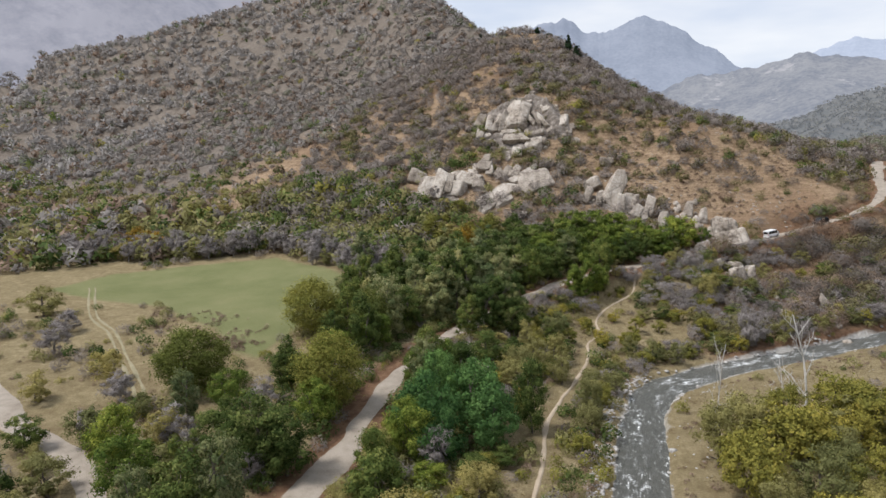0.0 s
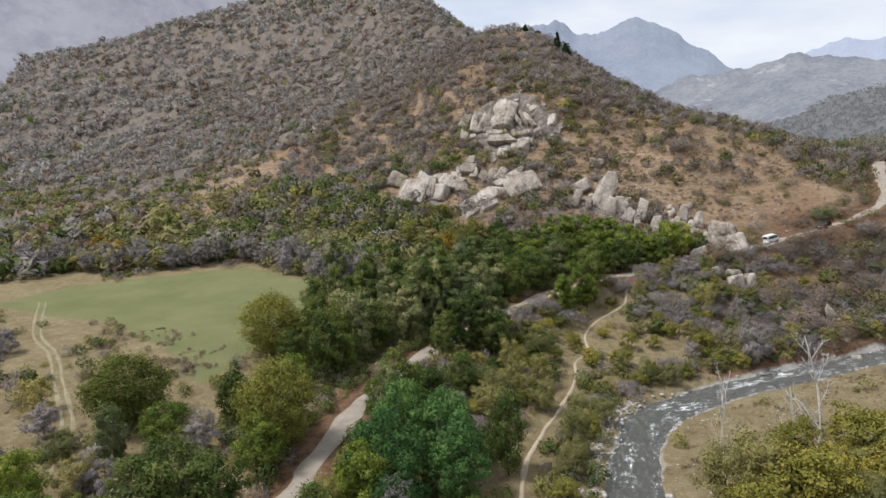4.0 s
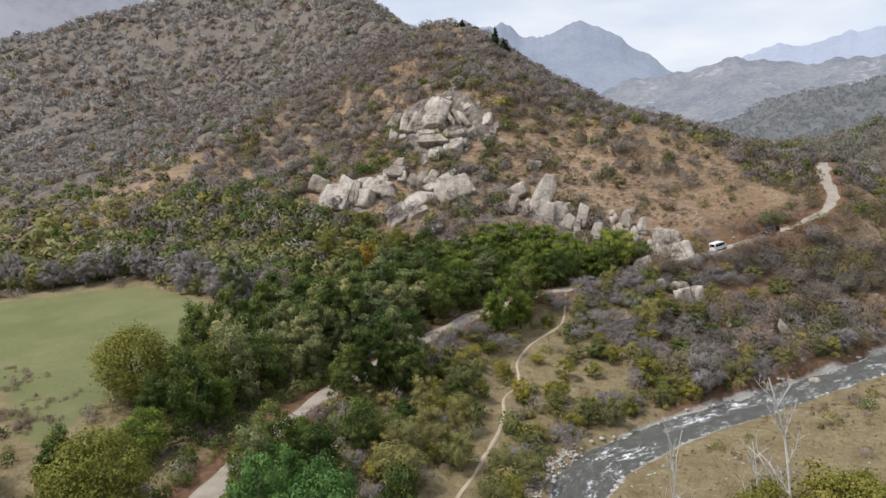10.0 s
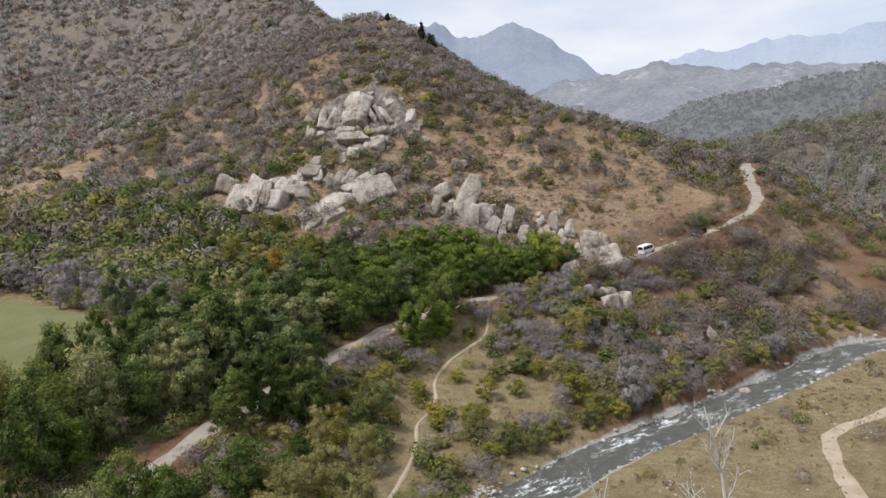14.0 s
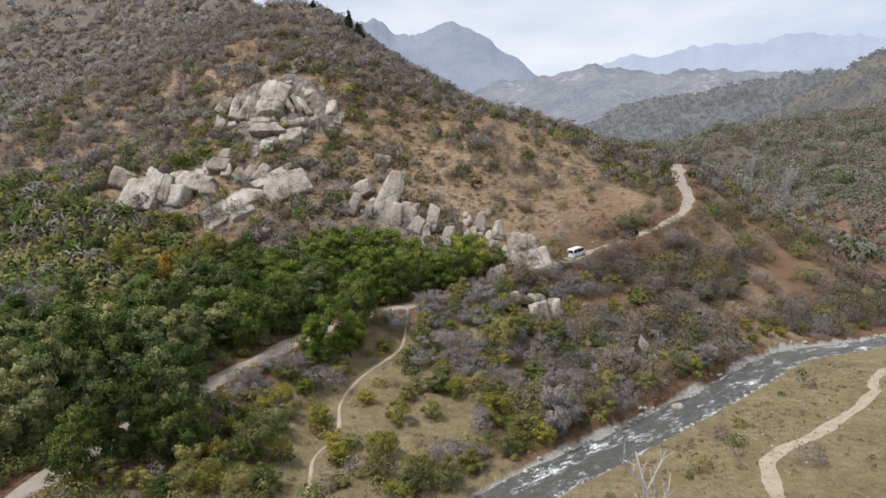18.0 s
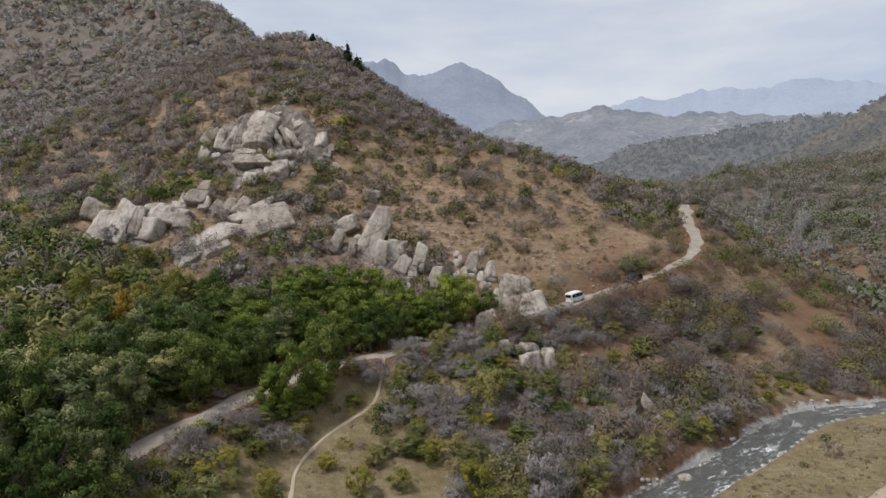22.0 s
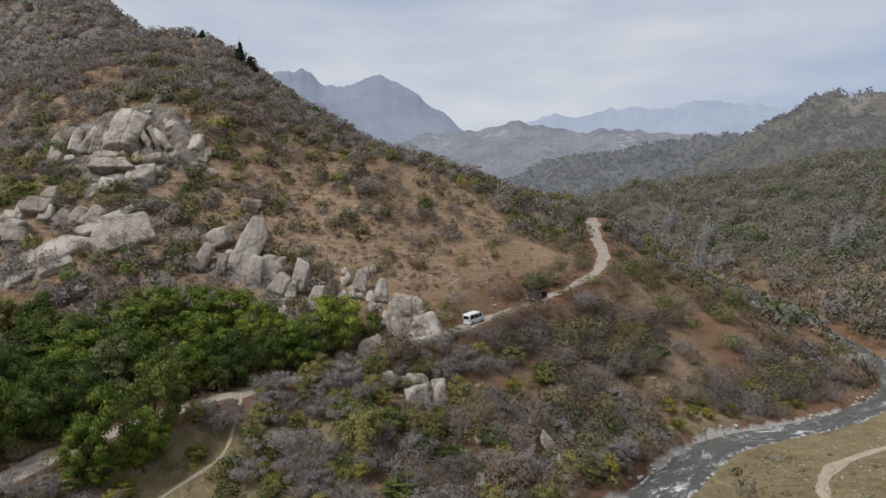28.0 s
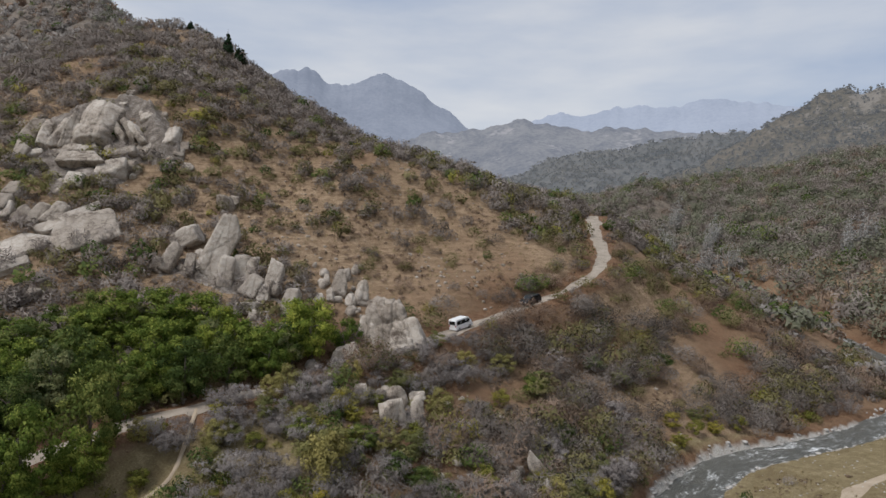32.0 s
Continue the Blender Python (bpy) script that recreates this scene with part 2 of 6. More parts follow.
GROUND, ROCK, CREVICE_ROCK, WATER = ground_material(), rock_material(), crevice_rock_material(), water_material()
ROAD = road_material("pale_gravel_road", (0.17, 0.135, 0.10), (0.29, 0.245, 0.195), (0.37, 0.32, 0.265))
PATHDIRT = road_material("trodden_dirt", (0.27, 0.205, 0.14), (0.37, 0.295, 0.21), (0.45, 0.37, 0.28))
PEBBLE = plain_material("river_pebbles", (0.22, 0.20, 0.18), (0.52, 0.495, 0.46), 3.0, 0.85, 0.05)
BARK = plain_material("grey_brown_bark", (0.06, 0.045, 0.035), (0.17, 0.14, 0.115), 3.0, 0.9, 0.05)
PALE_BARK = plain_material("pale_bare_bark", (0.27, 0.245, 0.21), (0.5, 0.47, 0.43), 2.0, 0.85, 0.03)
GREY_WOOD = plain_material("weathered_grey_wood", (0.15, 0.13, 0.12), (0.33, 0.30, 0.285), 2.0, 0.9, 0.02)
DRY_GRASS = leaf_material("dry_grass_blades", [(0.0, (0.16, 0.12, 0.06)), (0.5, (0.27, 0.21, 0.11)), (1.0, (0.38, 0.31, 0.18))], 0.1, 0.4)
TWIG = leaf_material("bare_grey_twigs", [(0.0, (0.15, 0.122, 0.103)), (0.5, (0.235, 0.2, 0.174)), (1.0, (0.33, 0.287, 0.255))], 0.2, 0.75)
DARK_TWIG = leaf_material("dark_thorn_twigs", [(0.0, (0.085, 0.07, 0.06)), (0.5, (0.168, 0.143, 0.124)), (1.0, (0.29, 0.255, 0.226))], 0.2, 0.75)
PALE_TWIG = leaf_material("pale_poplar_twigs", [(0.0, (0.24, 0.23, 0.215)), (0.5, (0.33, 0.32, 0.3)), (1.0, (0.42, 0.41, 0.385))], 0.0, 0.3)
SCRUB_LEAF = leaf_material("dull_olive_scrub_leaves", [(0.0, (0.095, 0.082, 0.036)), (0.5, (0.158, 0.142, 0.062)), (1.0, (0.24, 0.212, 0.1))], 0.25, 0.6)
BROWN_TWIG = leaf_material("brown_brush", [(0.0, (0.12, 0.08, 0.058)), (0.5, (0.22, 0.155, 0.112)), (1.0, (0.34, 0.25, 0.185))], 0.2, 0.7)
DARK_LEAF = leaf_material("dark_green_leaves", [(0.0, (0.028, 0.046, 0.013)), (0.5, (0.082, 0.115, 0.031)), (1.0, (0.235, 0.25, 0.08))], 0.3, 0.5)
BRIGHT_LEAF = leaf_material("fresh_green_leaves", [(0.0, (0.045, 0.075, 0.015)), (0.5, (0.125, 0.172, 0.034)), (1.0, (0.30, 0.325, 0.075))], 0.35, 0.45)
OLIVE_LEAF = leaf_material("olive_leaves", [(0.0, (0.148, 0.138, 0.056)), (0.5, (0.232, 0.215, 0.085)), (1.0, (0.335, 0.3, 0.13))], 0.3, 0.45)
YELLOW_LEAF = leaf_material("yellowing_leaves", [(0.0, (0.1, 0.102, 0.028)), (0.5, (0.205, 0.195, 0.045)), (1.0, (0.36, 0.3, 0.073))])
DOME_LEAF = leaf_material("dense_yellow_green_leaves", [(0.0, (0.075, 0.085, 0.02)), (0.5, (0.175, 0.18, 0.042)), (1.0, (0.31, 0.285, 0.085))], 0.3, 0.4)
CLUMP_LEAF = leaf_material("vivid_green_leaves", [(0.0, (0.035, 0.072, 0.028)), (0.5, (0.085, 0.165, 0.05)), (1.0, (0.19, 0.30, 0.10))], 0.35, 0.45)
AUTUMN_LEAF = leaf_material("autumn_gold_leaves", [(0.0, (0.16, 0.08, 0.02)), (0.5, (0.32, 0.19, 0.03)), (1.0, (0.5, 0.32, 0.05))])
SILVER_LEAF = leaf_material("grey_green_leaves", [(0.0, (0.06, 0.08, 0.033)), (0.35, (0.14, 0.17, 0.075)), (0.7, (0.265, 0.255, 0.115)), (1.0, (0.40, 0.40, 0.23))], 0.3, 0.6)
CONIFER_LEAF = leaf_material("conifer_needles", [(0.0, (0.012, 0.026, 0.014)), (0.5, (0.025, 0.045, 0.022)), (1.0, (0.05, 0.075, 0.035))], 0.05)


# ---- mesh helpers ----
def raw_mesh(name, V, F, mat, smooth=False, tint=None, normals=None):
    """A mesh from arrays of places and of faces that all have the same number of corners."""
    V, F = np.asarray(V, np.float32), np.asarray(F, np.int32)
    me = bpy.data.meshes.new(name)
    n, k = F.shape
    me.vertices.add(len(V))
    me.vertices.foreach_set("co", V.ravel())
    me.loops.add(n * k)
    me.loops.foreach_set("vertex_index", F.ravel())
    me.polygons.add(n)
    me.polygons.foreach_set("loop_start", np.arange(0, n * k, k, dtype=np.int32))
    if smooth:
        me.polygons.foreach_set("use_smooth", np.ones(n, bool))
    if tint is not None:
        me.attributes.new("tint", "FLOAT", "POINT").data.foreach_set("value", np.asarray(tint, np.float32))
    me.update(calc_edges=True)
    if normals is not None:
        me.attributes.new("custom_normal", "FLOAT_VECTOR", "POINT").data.foreach_set("vector", np.asarray(normals, np.float32).ravel())
    me.materials.append(mat)
    return me


def under(ob, parent):
    ob.parent = parent
    return ob


def along(points, step=2.0):
    """A smooth line (Catmull-Rom) through the corners, sampled about every step metres."""
    p = np.asarray(points, float)
    q = np.vstack([2 * p[0] - p[1], p, 2 * p[-1] - p[-2]])
    out = []
    for i in range(1, len(q) - 2):
        n = max(2, int(np.linalg.norm(q[i + 1] - q[i]) / step))
        u = (np.arange(n) / n)[:, None]
        out.append(0.5 * (2 * q[i] + (q[i + 1] - q[i - 1]) * u + (2 * q[i - 1] - 5 * q[i] + 4 * q[i + 1] - q[i + 2]) * u**2
                          + (3 * q[i] - q[i - 1] - 3 * q[i + 1] + q[i + 2]) * u**3))
    return np.vstack(out + [p[-1:]])


def lattice(x, y, seed):
    """Smooth value noise on arrays, about -1 to 1."""
    rng = np.random.default_rng(seed)
    table = rng.uniform(-1, 1, (64, 64))
    xi, yi = np.floor(x).astype(int), np.floor(y).astype(int)
    u, v = x - xi, y - yi
    u, v = u * u * (3 - 2 * u), v * v * (3 - 2 * v)
    g = lambda a, b: table[a % 64, b % 64]
    return (g(xi, yi) * (1 - u) + g(xi + 1, yi) * u) * (1 - v) + (g(xi, yi + 1) * (1 - u) + g(xi + 1, yi + 1) * u) * v


def fractal(x, y, size, seed, octaves=4):
    return sum(lattice(x / size * 2**k + 7.3 * k, y / size * 2**k + 3.1 * k, seed + k) * 0.5**k for k in range(octaves))


def near_line(x, y, line):
    """Distance to a line, and the line's own height there."""
    x, y = np.asarray(x, float), np.asarray(y, float)
    best, height = np.full(x.shape, 1e9), np.zeros(x.shape)
    for k in range(0, x.size, 20000):
        s = slice(k, k + 20000)
        d = (x.ravel()[s, None] - line[None, :, 0]) ** 2 + (y.ravel()[s, None] - line[None, :, 1]) ** 2
        i = d.argmin(1)
        best.ravel()[s], height.ravel()[s] = np.sqrt(d[np.arange(len(i)), i]), line[i, 2]
    return best, height


# ---- the land: crests, terraces, stream and slopes as lines, with the ground drawn smoothly between them ----
RIVER = along([(-4, -80, 2.6), (-4.6, -20, 3.1), (-5.0, 19, 3.6), (-4.7, 31, 3.75), (-4, 43, 3.9), (-1.2, 51.5, 4.05), (3.2, 57.5, 4.15), (8, 62.8, 4.25), (15.5, 70, 4.35),
               (25.6, 78.8, 4.5), (35.5, 88, 4.65), (44.5, 96.5, 4.8), (53, 105.5, 4.9), (59.5, 111, 5.0), (66, 114.5, 5.1), (75, 117.4, 5.2), (84, 120.8, 5.35), (92, 125, 5.5), (110, 137, 6.2),
               (124, 157, 7.6), (130, 185, 11.5), (132, 214, 15.8), (138, 230, 17)], 1.5)
ROADLINE = along([(-44, -70, -1.5), (-40, -20, 1.5), (-36.5, 12, 4.2), (-37.5, 24, 5.6), (-38.3, 36, 6.9), (-37, 48, 8.2), (-33, 62, 9.7), (-27.2, 77, 11.3), (-20.5, 91, 13.1),
                  (-12, 100, 14.8), (-4, 104.5, 15.9), (6, 111, 17.2), (16, 119, 18.9), (25, 127, 20.5), (35, 135, 22.3), (46, 142, 25.4),
                  (54.5, 149, 28.6), (60, 162, 32), (65, 180, 36.6), (71, 200, 41)], 0.4)
PATHLINE = along([(-13, -30, 4.0), (-14.5, 0, 4.2), (-15.3, 21, 4.3), (-15.8, 26, 4.35), (-16.2, 32, 4.5), (-15.5, 39, 4.7), (-14.2, 48, 5.0), (-13.1, 60, 5.4), (-13.6, 66.5, 6.1), (-12.6, 70, 6.5),
                  (-12.1, 74, 6.9), (-12.8, 79, 7.5), (-12.2, 83.5, 8.2), (-10.9, 87.5, 8.9), (-9, 90.3, 9.7), (-6.6, 93.3, 10.8), (-5.8, 96.5, 12.4), (-5.7, 99.8, 14.8), (-6.1, 102.8, 15.6)], 0.8)
SPUR = [(-50, 252, 102.5), (-34, 240, 89.5), (-11, 222, 72.5), (4, 208, 61), (22, 206, 53.5), (40, 210, 49), (62, 216, 45), (82, 226, 41)]
LAND = [
    SPUR,
    [(-160, 40, 9), (-130, 70, 11.5), (-97, 102, 14.3), (-74, 92, 13.2), (-58, 75, 11.2), (-48, 60, 9.6)],
    [(-150, -60, -1), (-72, 15, 4), (-60, 8, 3.6)],
    [(-95, 47, 7.8), (-75, 55, 8.8)],
    [(5, -60, 4.2), (8, 20, 5), (15, 45, 5.4), (32, 62, 5.9), (54, 82, 6.2), (85, 105, 6.8), (108, 118, 8)],
    [(60, -60, 8), (60, 20, 7.5), (80, 55, 8), (110, 85, 11), (150, 110, 22), (220, 60, 38)],
    [(-124, 112, 18), (-90, 120, 20), (-54, 110, 16.5), (-30, 108, 16), (-15, 112, 17)],
    [(-100, 140, 32), (-68, 142, 34.5), (-36, 146, 37), (-20, 141, 34), (-10, 137, 30.5), (-2, 133, 27), (14, 127.5, 20.6)],
    [(-142, 154, 33), (-111, 184, 50), (-75, 168, 47)],
    [(-44, 166, 50), (-28, 163, 48), (-15.5, 158, 41), (5, 163, 44.5), (22.5, 157, 34)],
    [(-46, 176, 63), (-30, 174, 60), (-12, 180, 58), (11, 176, 52.5), (40, 175, 43)],
    [(-48, 215, 82), (-25, 205, 73)],
    [(-50, 252, 102.5), (-66, 264, 103.5), (-78, 282, 105), (-95, 306, 116), (-118, 338, 134), (-146, 383, 160), (-231, 475, 198), (-315, 543, 219), (-400, 535, 200), (-496, 482, 161), (-590, 441, 138), (-720, 400, 110)],
    [(-20, 250, 80), (-2, 245, 66), (12, 250, 61)],
    [(-193, 269, 68), (-157, 284, 76), (-199, 410, 148)],
    [(-322, 316, 70), (-350, 430, 145)],
    [(-470, 330, 85), (-620, 300, 70), (-400, 800, 150)],
    [(-220, 150, 25), (-330, 200, 32), (-450, 120, 22), (-350, -60, 0)],
    [(30, 128, 18), (42, 119, 12), (52, 112, 7)],
    [(64, 150, 22), (70, 134, 11), (74, 126, 7.2)],
    [(77, 162, 20), (98, 158, 14.5), (108, 172, 17), (114, 190, 19), (92, 185, 24)],
    [(0, 330, 66), (70, 300, 34), (110, 250, 24), (40, 420, 48)],
    [(8, 100, 13.5), (14, 92, 9), (12, 80, 6.4), (24, 104, 11.5)],
    [(-2, 92, 9.5), (2, 78, 6.4), (-4, 64, 5.4)],
    [(150, 190, 20), (178, 235, 36), (235, 320, 62), (300, 440, 88)],
    [(184, 404, 66), (230, 560, 80), (160, 320, 34)],
    [(330, 250, 85), (420, 120, 80), (500, 350, 110)],
    [(200, 700, 45), (0, 700, 60), (500, 1000, 90), (600, 600, 110)],
    [(-60, 330, 88), (-78, 430, 104), (-120, 520, 120), (-20, 520, 60)],
    [(-200, 600, 140), (-400, 700, 150), (-700, 700, 90)],
]
KNOTS = np.vstack([along(line, 14.0) for line in LAND] + [RIVER[::9] + (0, 0, 0.5), ROADLINE[::27], PATHLINE[::12]])


def fit_land():
    """Weights of the smooth surface (a linear radial basis) that passes near all the lines."""
    d = np.hypot(KNOTS[:, None, 0] - KNOTS[None, :, 0], KNOTS[:, None, 1] - KNOTS[None, :, 1])
    n = len(KNOTS)
    flat = np.c_[np.ones(n), KNOTS[:, :2]]
    a = np.block([[-d - 1.2 * np.eye(n), flat], [flat.T, np.zeros((3, 3))]])
    return np.linalg.solve(a, np.r_[KNOTS[:, 2], 0, 0, 0])


WEIGHTS = fit_land()


def river_half(y):
    """Half the stream's width along its course."""
    return 1.85 + 0.4 * smooth01((np.asarray(y, float) - 36) / 12) - 0.4 * smooth01((np.asarray(y, float) - 116) / 14)


def smooth01(v):
    v = np.clip(v, 0, 1)
    return v * v * (3 - 2 * v)


def land(x, y, detail=True):
    """The ground's height at arrays of places."""
    x, y = np.atleast_1d(np.asarray(x, float)), np.atleast_1d(np.asarray(y, float))
    xc, yc = np.clip(x, -800, 800), np.clip(y, -150, 1000)
    z = np.empty(x.size)
    for k in range(0, x.size, 20000):
        s = slice(k, k + 20000)
        a, b = xc.ravel()[s, None], yc.ravel()[s, None]
        d = np.hypot(a - KNOTS[None, :, 0], b - KNOTS[None, :, 1])
        z[s] = -d @ WEIGHTS[:-3] + WEIGHTS[-3] + WEIGHTS[-2] * a[:, 0] + WEIGHTS[-1] * b[:, 0]
    z = z.reshape(x.shape)
    if not detail:
        return z
    dr, zr = near_line(x, y, RIVER)
    dd, zd = near_line(x, y, ROADLINE)
    dp, zp = near_line(x, y, PATHLINE)
    steep = smooth01((z - 17) / 25)
    z = z + steep * (fractal(x, y, 26, 3) * 2.2 + fractal(x, y, 6.5, 9, 3) * 0.55) + (1 - steep) * fractal(x, y, 9, 5, 3) * 0.16
    far = smooth01((z - 110) / 90)
    z = z + far * (fractal(x, y, 90, 21, 5) * 7 - 3)
    w = 1 - smooth01((dd - 2.5) / 4.5)
    z = z * (1 - w) + zd * w
    w = 1 - smooth01((dp - 0.5) / 3.0)
    z = z * (1 - w * 0.8) + zp * w * 0.8
    bank = 1 - smooth01((dr - river_half(y) - 0.15 - 0.4 * fractal(x, y, 7, 31, 2)) / 1.3)
    z = z * (1 - bank) + (zr - 0.55) * bank
    return z


def spread(lo, hi, core_lo, core_hi, step, far):
    """Grid lines: even in the middle, wider and wider outside."""
    core = np.arange(core_lo, core_hi, step)
    def outside(start, end, sign):
        out, s, p = [], step, start
        while (p - end) * sign < 0:
            s = min(s * 1.06, far)
            p += sign * s
            out.append(p)
        return out
    return np.r_[outside(core_lo, lo, -1)[::-1], core, outside(core_hi, hi, 1)]


RIVER_X = lambda y: np.interp(y, RIVER[:, 1], RIVER[:, 0])
MEADOW = np.array([(-131, 65), (-128, 80), (-111, 93.5), (-97, 104), (-77, 96), (-63, 83), (-62, 69), (-63, 52), (-62, 40), (-68, 42), (-78, 52), (-88, 56), (-97, 62), (-112, 62)])


def inside(x, y, poly):
    """Whether places lie inside a polygon."""
    hit = np.zeros(np.shape(x), bool)
    for (x0, y0), (x1, y1) in zip(poly, np.roll(poly, -1, 0)):
        cross = ((y0 > y) != (y1 > y)) & (x < (x1 - x0) * (y - y0) / (y1 - y0 + 1e-9) + x0)
        hit ^= cross
    return hit


def edge_distance(x, y, poly):
    ring = np.vstack([np.linspace(a, b, 12)[:-1] for a, b in zip(poly, np.roll(poly, -1, 0))])
    d, _ = near_line(x, y, np.c_[ring, np.zeros(len(ring))])
    return np.where(inside(x, y, poly), d, -d)


def build_ground():
    xs, ys = spread(-4500, 4500, -115, 105, 1.1, 160), spread(-1500, 4800, 0, 205, 1.1, 160)
    X, Y = np.meshgrid(xs, ys)
    Z = land(X.ravel(), Y.ravel()).reshape(X.shape)
    far = smooth01((np.hypot(X, Y - 200) - 700) / 1500)
    Z = Z * (1 - far) + (40 + 0.02 * np.abs(Y)) * far
    ny, nx = X.shape
    i = (np.arange(ny - 1)[:, None] * nx + np.arange(nx - 1)).ravel()
    me = raw_mesh("ground", np.c_[X.ravel(), Y.ravel(), Z.ravel()], np.c_[i, i + 1, i + nx + 1, i + nx], GROUND, True)
    x, y, z = X.ravel(), Y.ravel(), Z.ravel()
    green = smooth01(edge_distance(x, y, MEADOW) / 5 + 0.5)
    low = smooth01((19 - z) / 5) * smooth01((140 - y) / 20)
    soil = 0.38 + 0.35 * fractal(x, y, 30, 51) - 0.25 * smooth01((z - 20) / 15)
    d, _ = near_line(x, y, ROADLINE)
    soil = np.maximum(soil, 0.95 * (1 - smooth01((d - 3.0) / 2.5)))
    low = low * smooth01((d - 3.5) / 2) * (1 - smooth01((x - 5) / 9) * smooth01((y - 80) / 8) * (near_line(x, y, RIVER)[0] > 5) * (x < RIVER_X(y) + 3))
    soil = np.maximum(soil, (0.5 + 0.3 * fractal(x, y, 10, 53, 3)) * smooth01((x - 5) / 9) * smooth01((y - 80) / 8) * smooth01((24 - z) / 6))
    bank = smooth01((7.5 - z) / 2) * smooth01((y - 62) / 12) * (x < RIVER_X(y)) * smooth01((x - 2) / 6)
    low, soil = low * (1 - bank), np.maximum(soil, 0.9 * bank)
    col = np.c_[green, low * 0.85, np.clip(soil, 0, 1), np.ones(len(x))]
    layer = me.color_attributes.new("cover", "FLOAT_COLOR", "POINT")
    layer.data.foreach_set("color", col.astype(np.float32).ravel())
    dr, _ = near_line(x, y, RIVER)
    gravel = 0.95 * (1 - smooth01((dr - river_half(y) - 0.7 - 0.9 * fractal(x, y, 9, 77, 2) * (x > RIVER_X(y))) / 0.5)) * (y < 128)
    brush = 0.85 * np.clip(smooth01((np.hypot(x - 0, y - 60) - 175) / 90) * (z > 30) + 0.5 * smooth01((np.hypot(x, y - 60) - 120) / 90) * (x < -70), 0, 1)
    more = me.color_attributes.new("stone_and_brush", "FLOAT_COLOR", "POINT")
    more.data.foreach_set("color", np.c_[gravel, brush, gravel * 0, gravel * 0 + 1].astype(np.float32).ravel())
    return tagged(new("ground", me), "hilly ground of dry grass, soil and green meadow", "ground", kind="structure")


def ribbon(name, line, width, mat, lift, seed, rough=0.25, across=7):
    """A strip that lies on the land along a line, with uneven edges."""
    p = line[:, :2]
    t = np.gradient(p, axis=0)
    t /= np.linalg.norm(t, axis=1)[:, None]
    side = np.c_[t[:, 1], -t[:, 0]]
    u = np.linspace(-1, 1, across)
    s = np.arange(len(p)) * 0.37
    left, right = (width / 2 * (1 + rough * fractal(s, s * 0 + k, 1.7, seed + k, 3)) for k in (0, 9))
    half = np.where(u[None] < 0, left[:, None], right[:, None])
    XY = p[:, None] + side[:, None] * (u[None] * half)[..., None]
    z = land(XY[..., 0].ravel(), XY[..., 1].ravel()).reshape(half.shape) + lift * (1 - 0.9 * np.abs(u[None]) ** 6)
    V = np.dstack([XY, z]).reshape(-1, 3)
    n, k = half.shape
    i = (np.arange(n - 1)[:, None] * k + np.arange(k - 1)).ravel()
    return new(name, raw_mesh(name, V, np.c_[i, i + 1, i + k + 1, i + k], mat, True))


def build_river():
    p = RIVER[:, :2]
    t = np.gradient(p, axis=0)
    t /= np.linalg.norm(t, axis=1)[:, None]
    side = np.c_[t[:, 1], -t[:, 0]]
    u = np.linspace(-5.4, 5.4, 20)
    XY = p[:, None] + side[:, None] * u[None, :, None]
    Z = RIVER[:, None, 2] + 0.10 * fractal(XY[..., 0], XY[..., 1], 2.2, 71, 3)
    n, k = Z.shape
    i = (np.arange(n - 1)[:, None] * k + np.arange(k - 1)).ravel()
    me = raw_mesh("river", np.dstack([XY, Z]).reshape(-1, 3), np.c_[i, i + 1, i + k + 1, i + k], WATER, True)
    way = np.r_[0, np.cumsum(np.linalg.norm(np.diff(p, axis=0), axis=1))]
    flow = np.dstack([np.broadcast_to(way[:, None], Z.shape), np.broadcast_to(u[None], Z.shape), 0 * Z])
    me.attributes.new("flow", "FLOAT_VECTOR", "POINT").data.foreach_set("vector", flow.astype(np.float32).ravel())
    return tagged(new("river", me), "shallow grey mountain river with white rapids", "river", kind="structure")


build_ground()
build_river()
tagged(ribbon("road", ROADLINE[::3], 2.9, ROAD, 0.11, 3, 0.55), "pale gravel road winding up the valley", "road", kind="structure")
tagged(ribbon("footpath", PATHLINE, 0.52, PATHDIRT, 0.13, 5, 0.5), "narrow trodden dirt footpath through grass", "path", kind="structure")
FIELD_TRACK = along([(-123, 69.5, 0), (-107.5, 54, 0), (-95.5, 46, 0), (-85.6, 37.6, 0), (-73.3, 27, 0), (-68, 20.5, 0), (-65, 15, 0), (-64, 8, 0), (-66, -10, 0)], 1.0)
WORN_GRASS = road_material("worn_grass", (0.17, 0.15, 0.08), (0.24, 0.205, 0.12), (0.31, 0.265, 0.17))
for shift in (-0.6, 0.6):
    tagged(ribbon("wheel_track", FIELD_TRACK + (shift, shift * 0.4, 0), 0.4, WORN_GRASS, 0.05, 8 + int(shift), 0.7, 5), "worn wheel track across the grass", "track", kind="structure")
SIDE_TRACK = along([(-98, 24, 0), (-82, 15, 0), (-74, 12.3, 0), (-67, 9.6, 0), (-58, 3, 0), (-50, -8, 0), (-42, -18, 0)], 1.0)
tagged(ribbon("dirt_road", SIDE_TRACK, 3.2, ROAD, 0.06, 12, 0.3), "pale dirt side road with wheel ruts", "road", kind="structure")
BANK_TRACK = along([(28, 40, 0), (30.5, 55, 0), (32.5, 63, 0), (36, 68.5, 0), (43, 73.5, 0), (53.5, 82.3, 0), (60, 89, 0), (66, 97, 0), (76, 104, 0), (92, 108, 0)], 1.0)
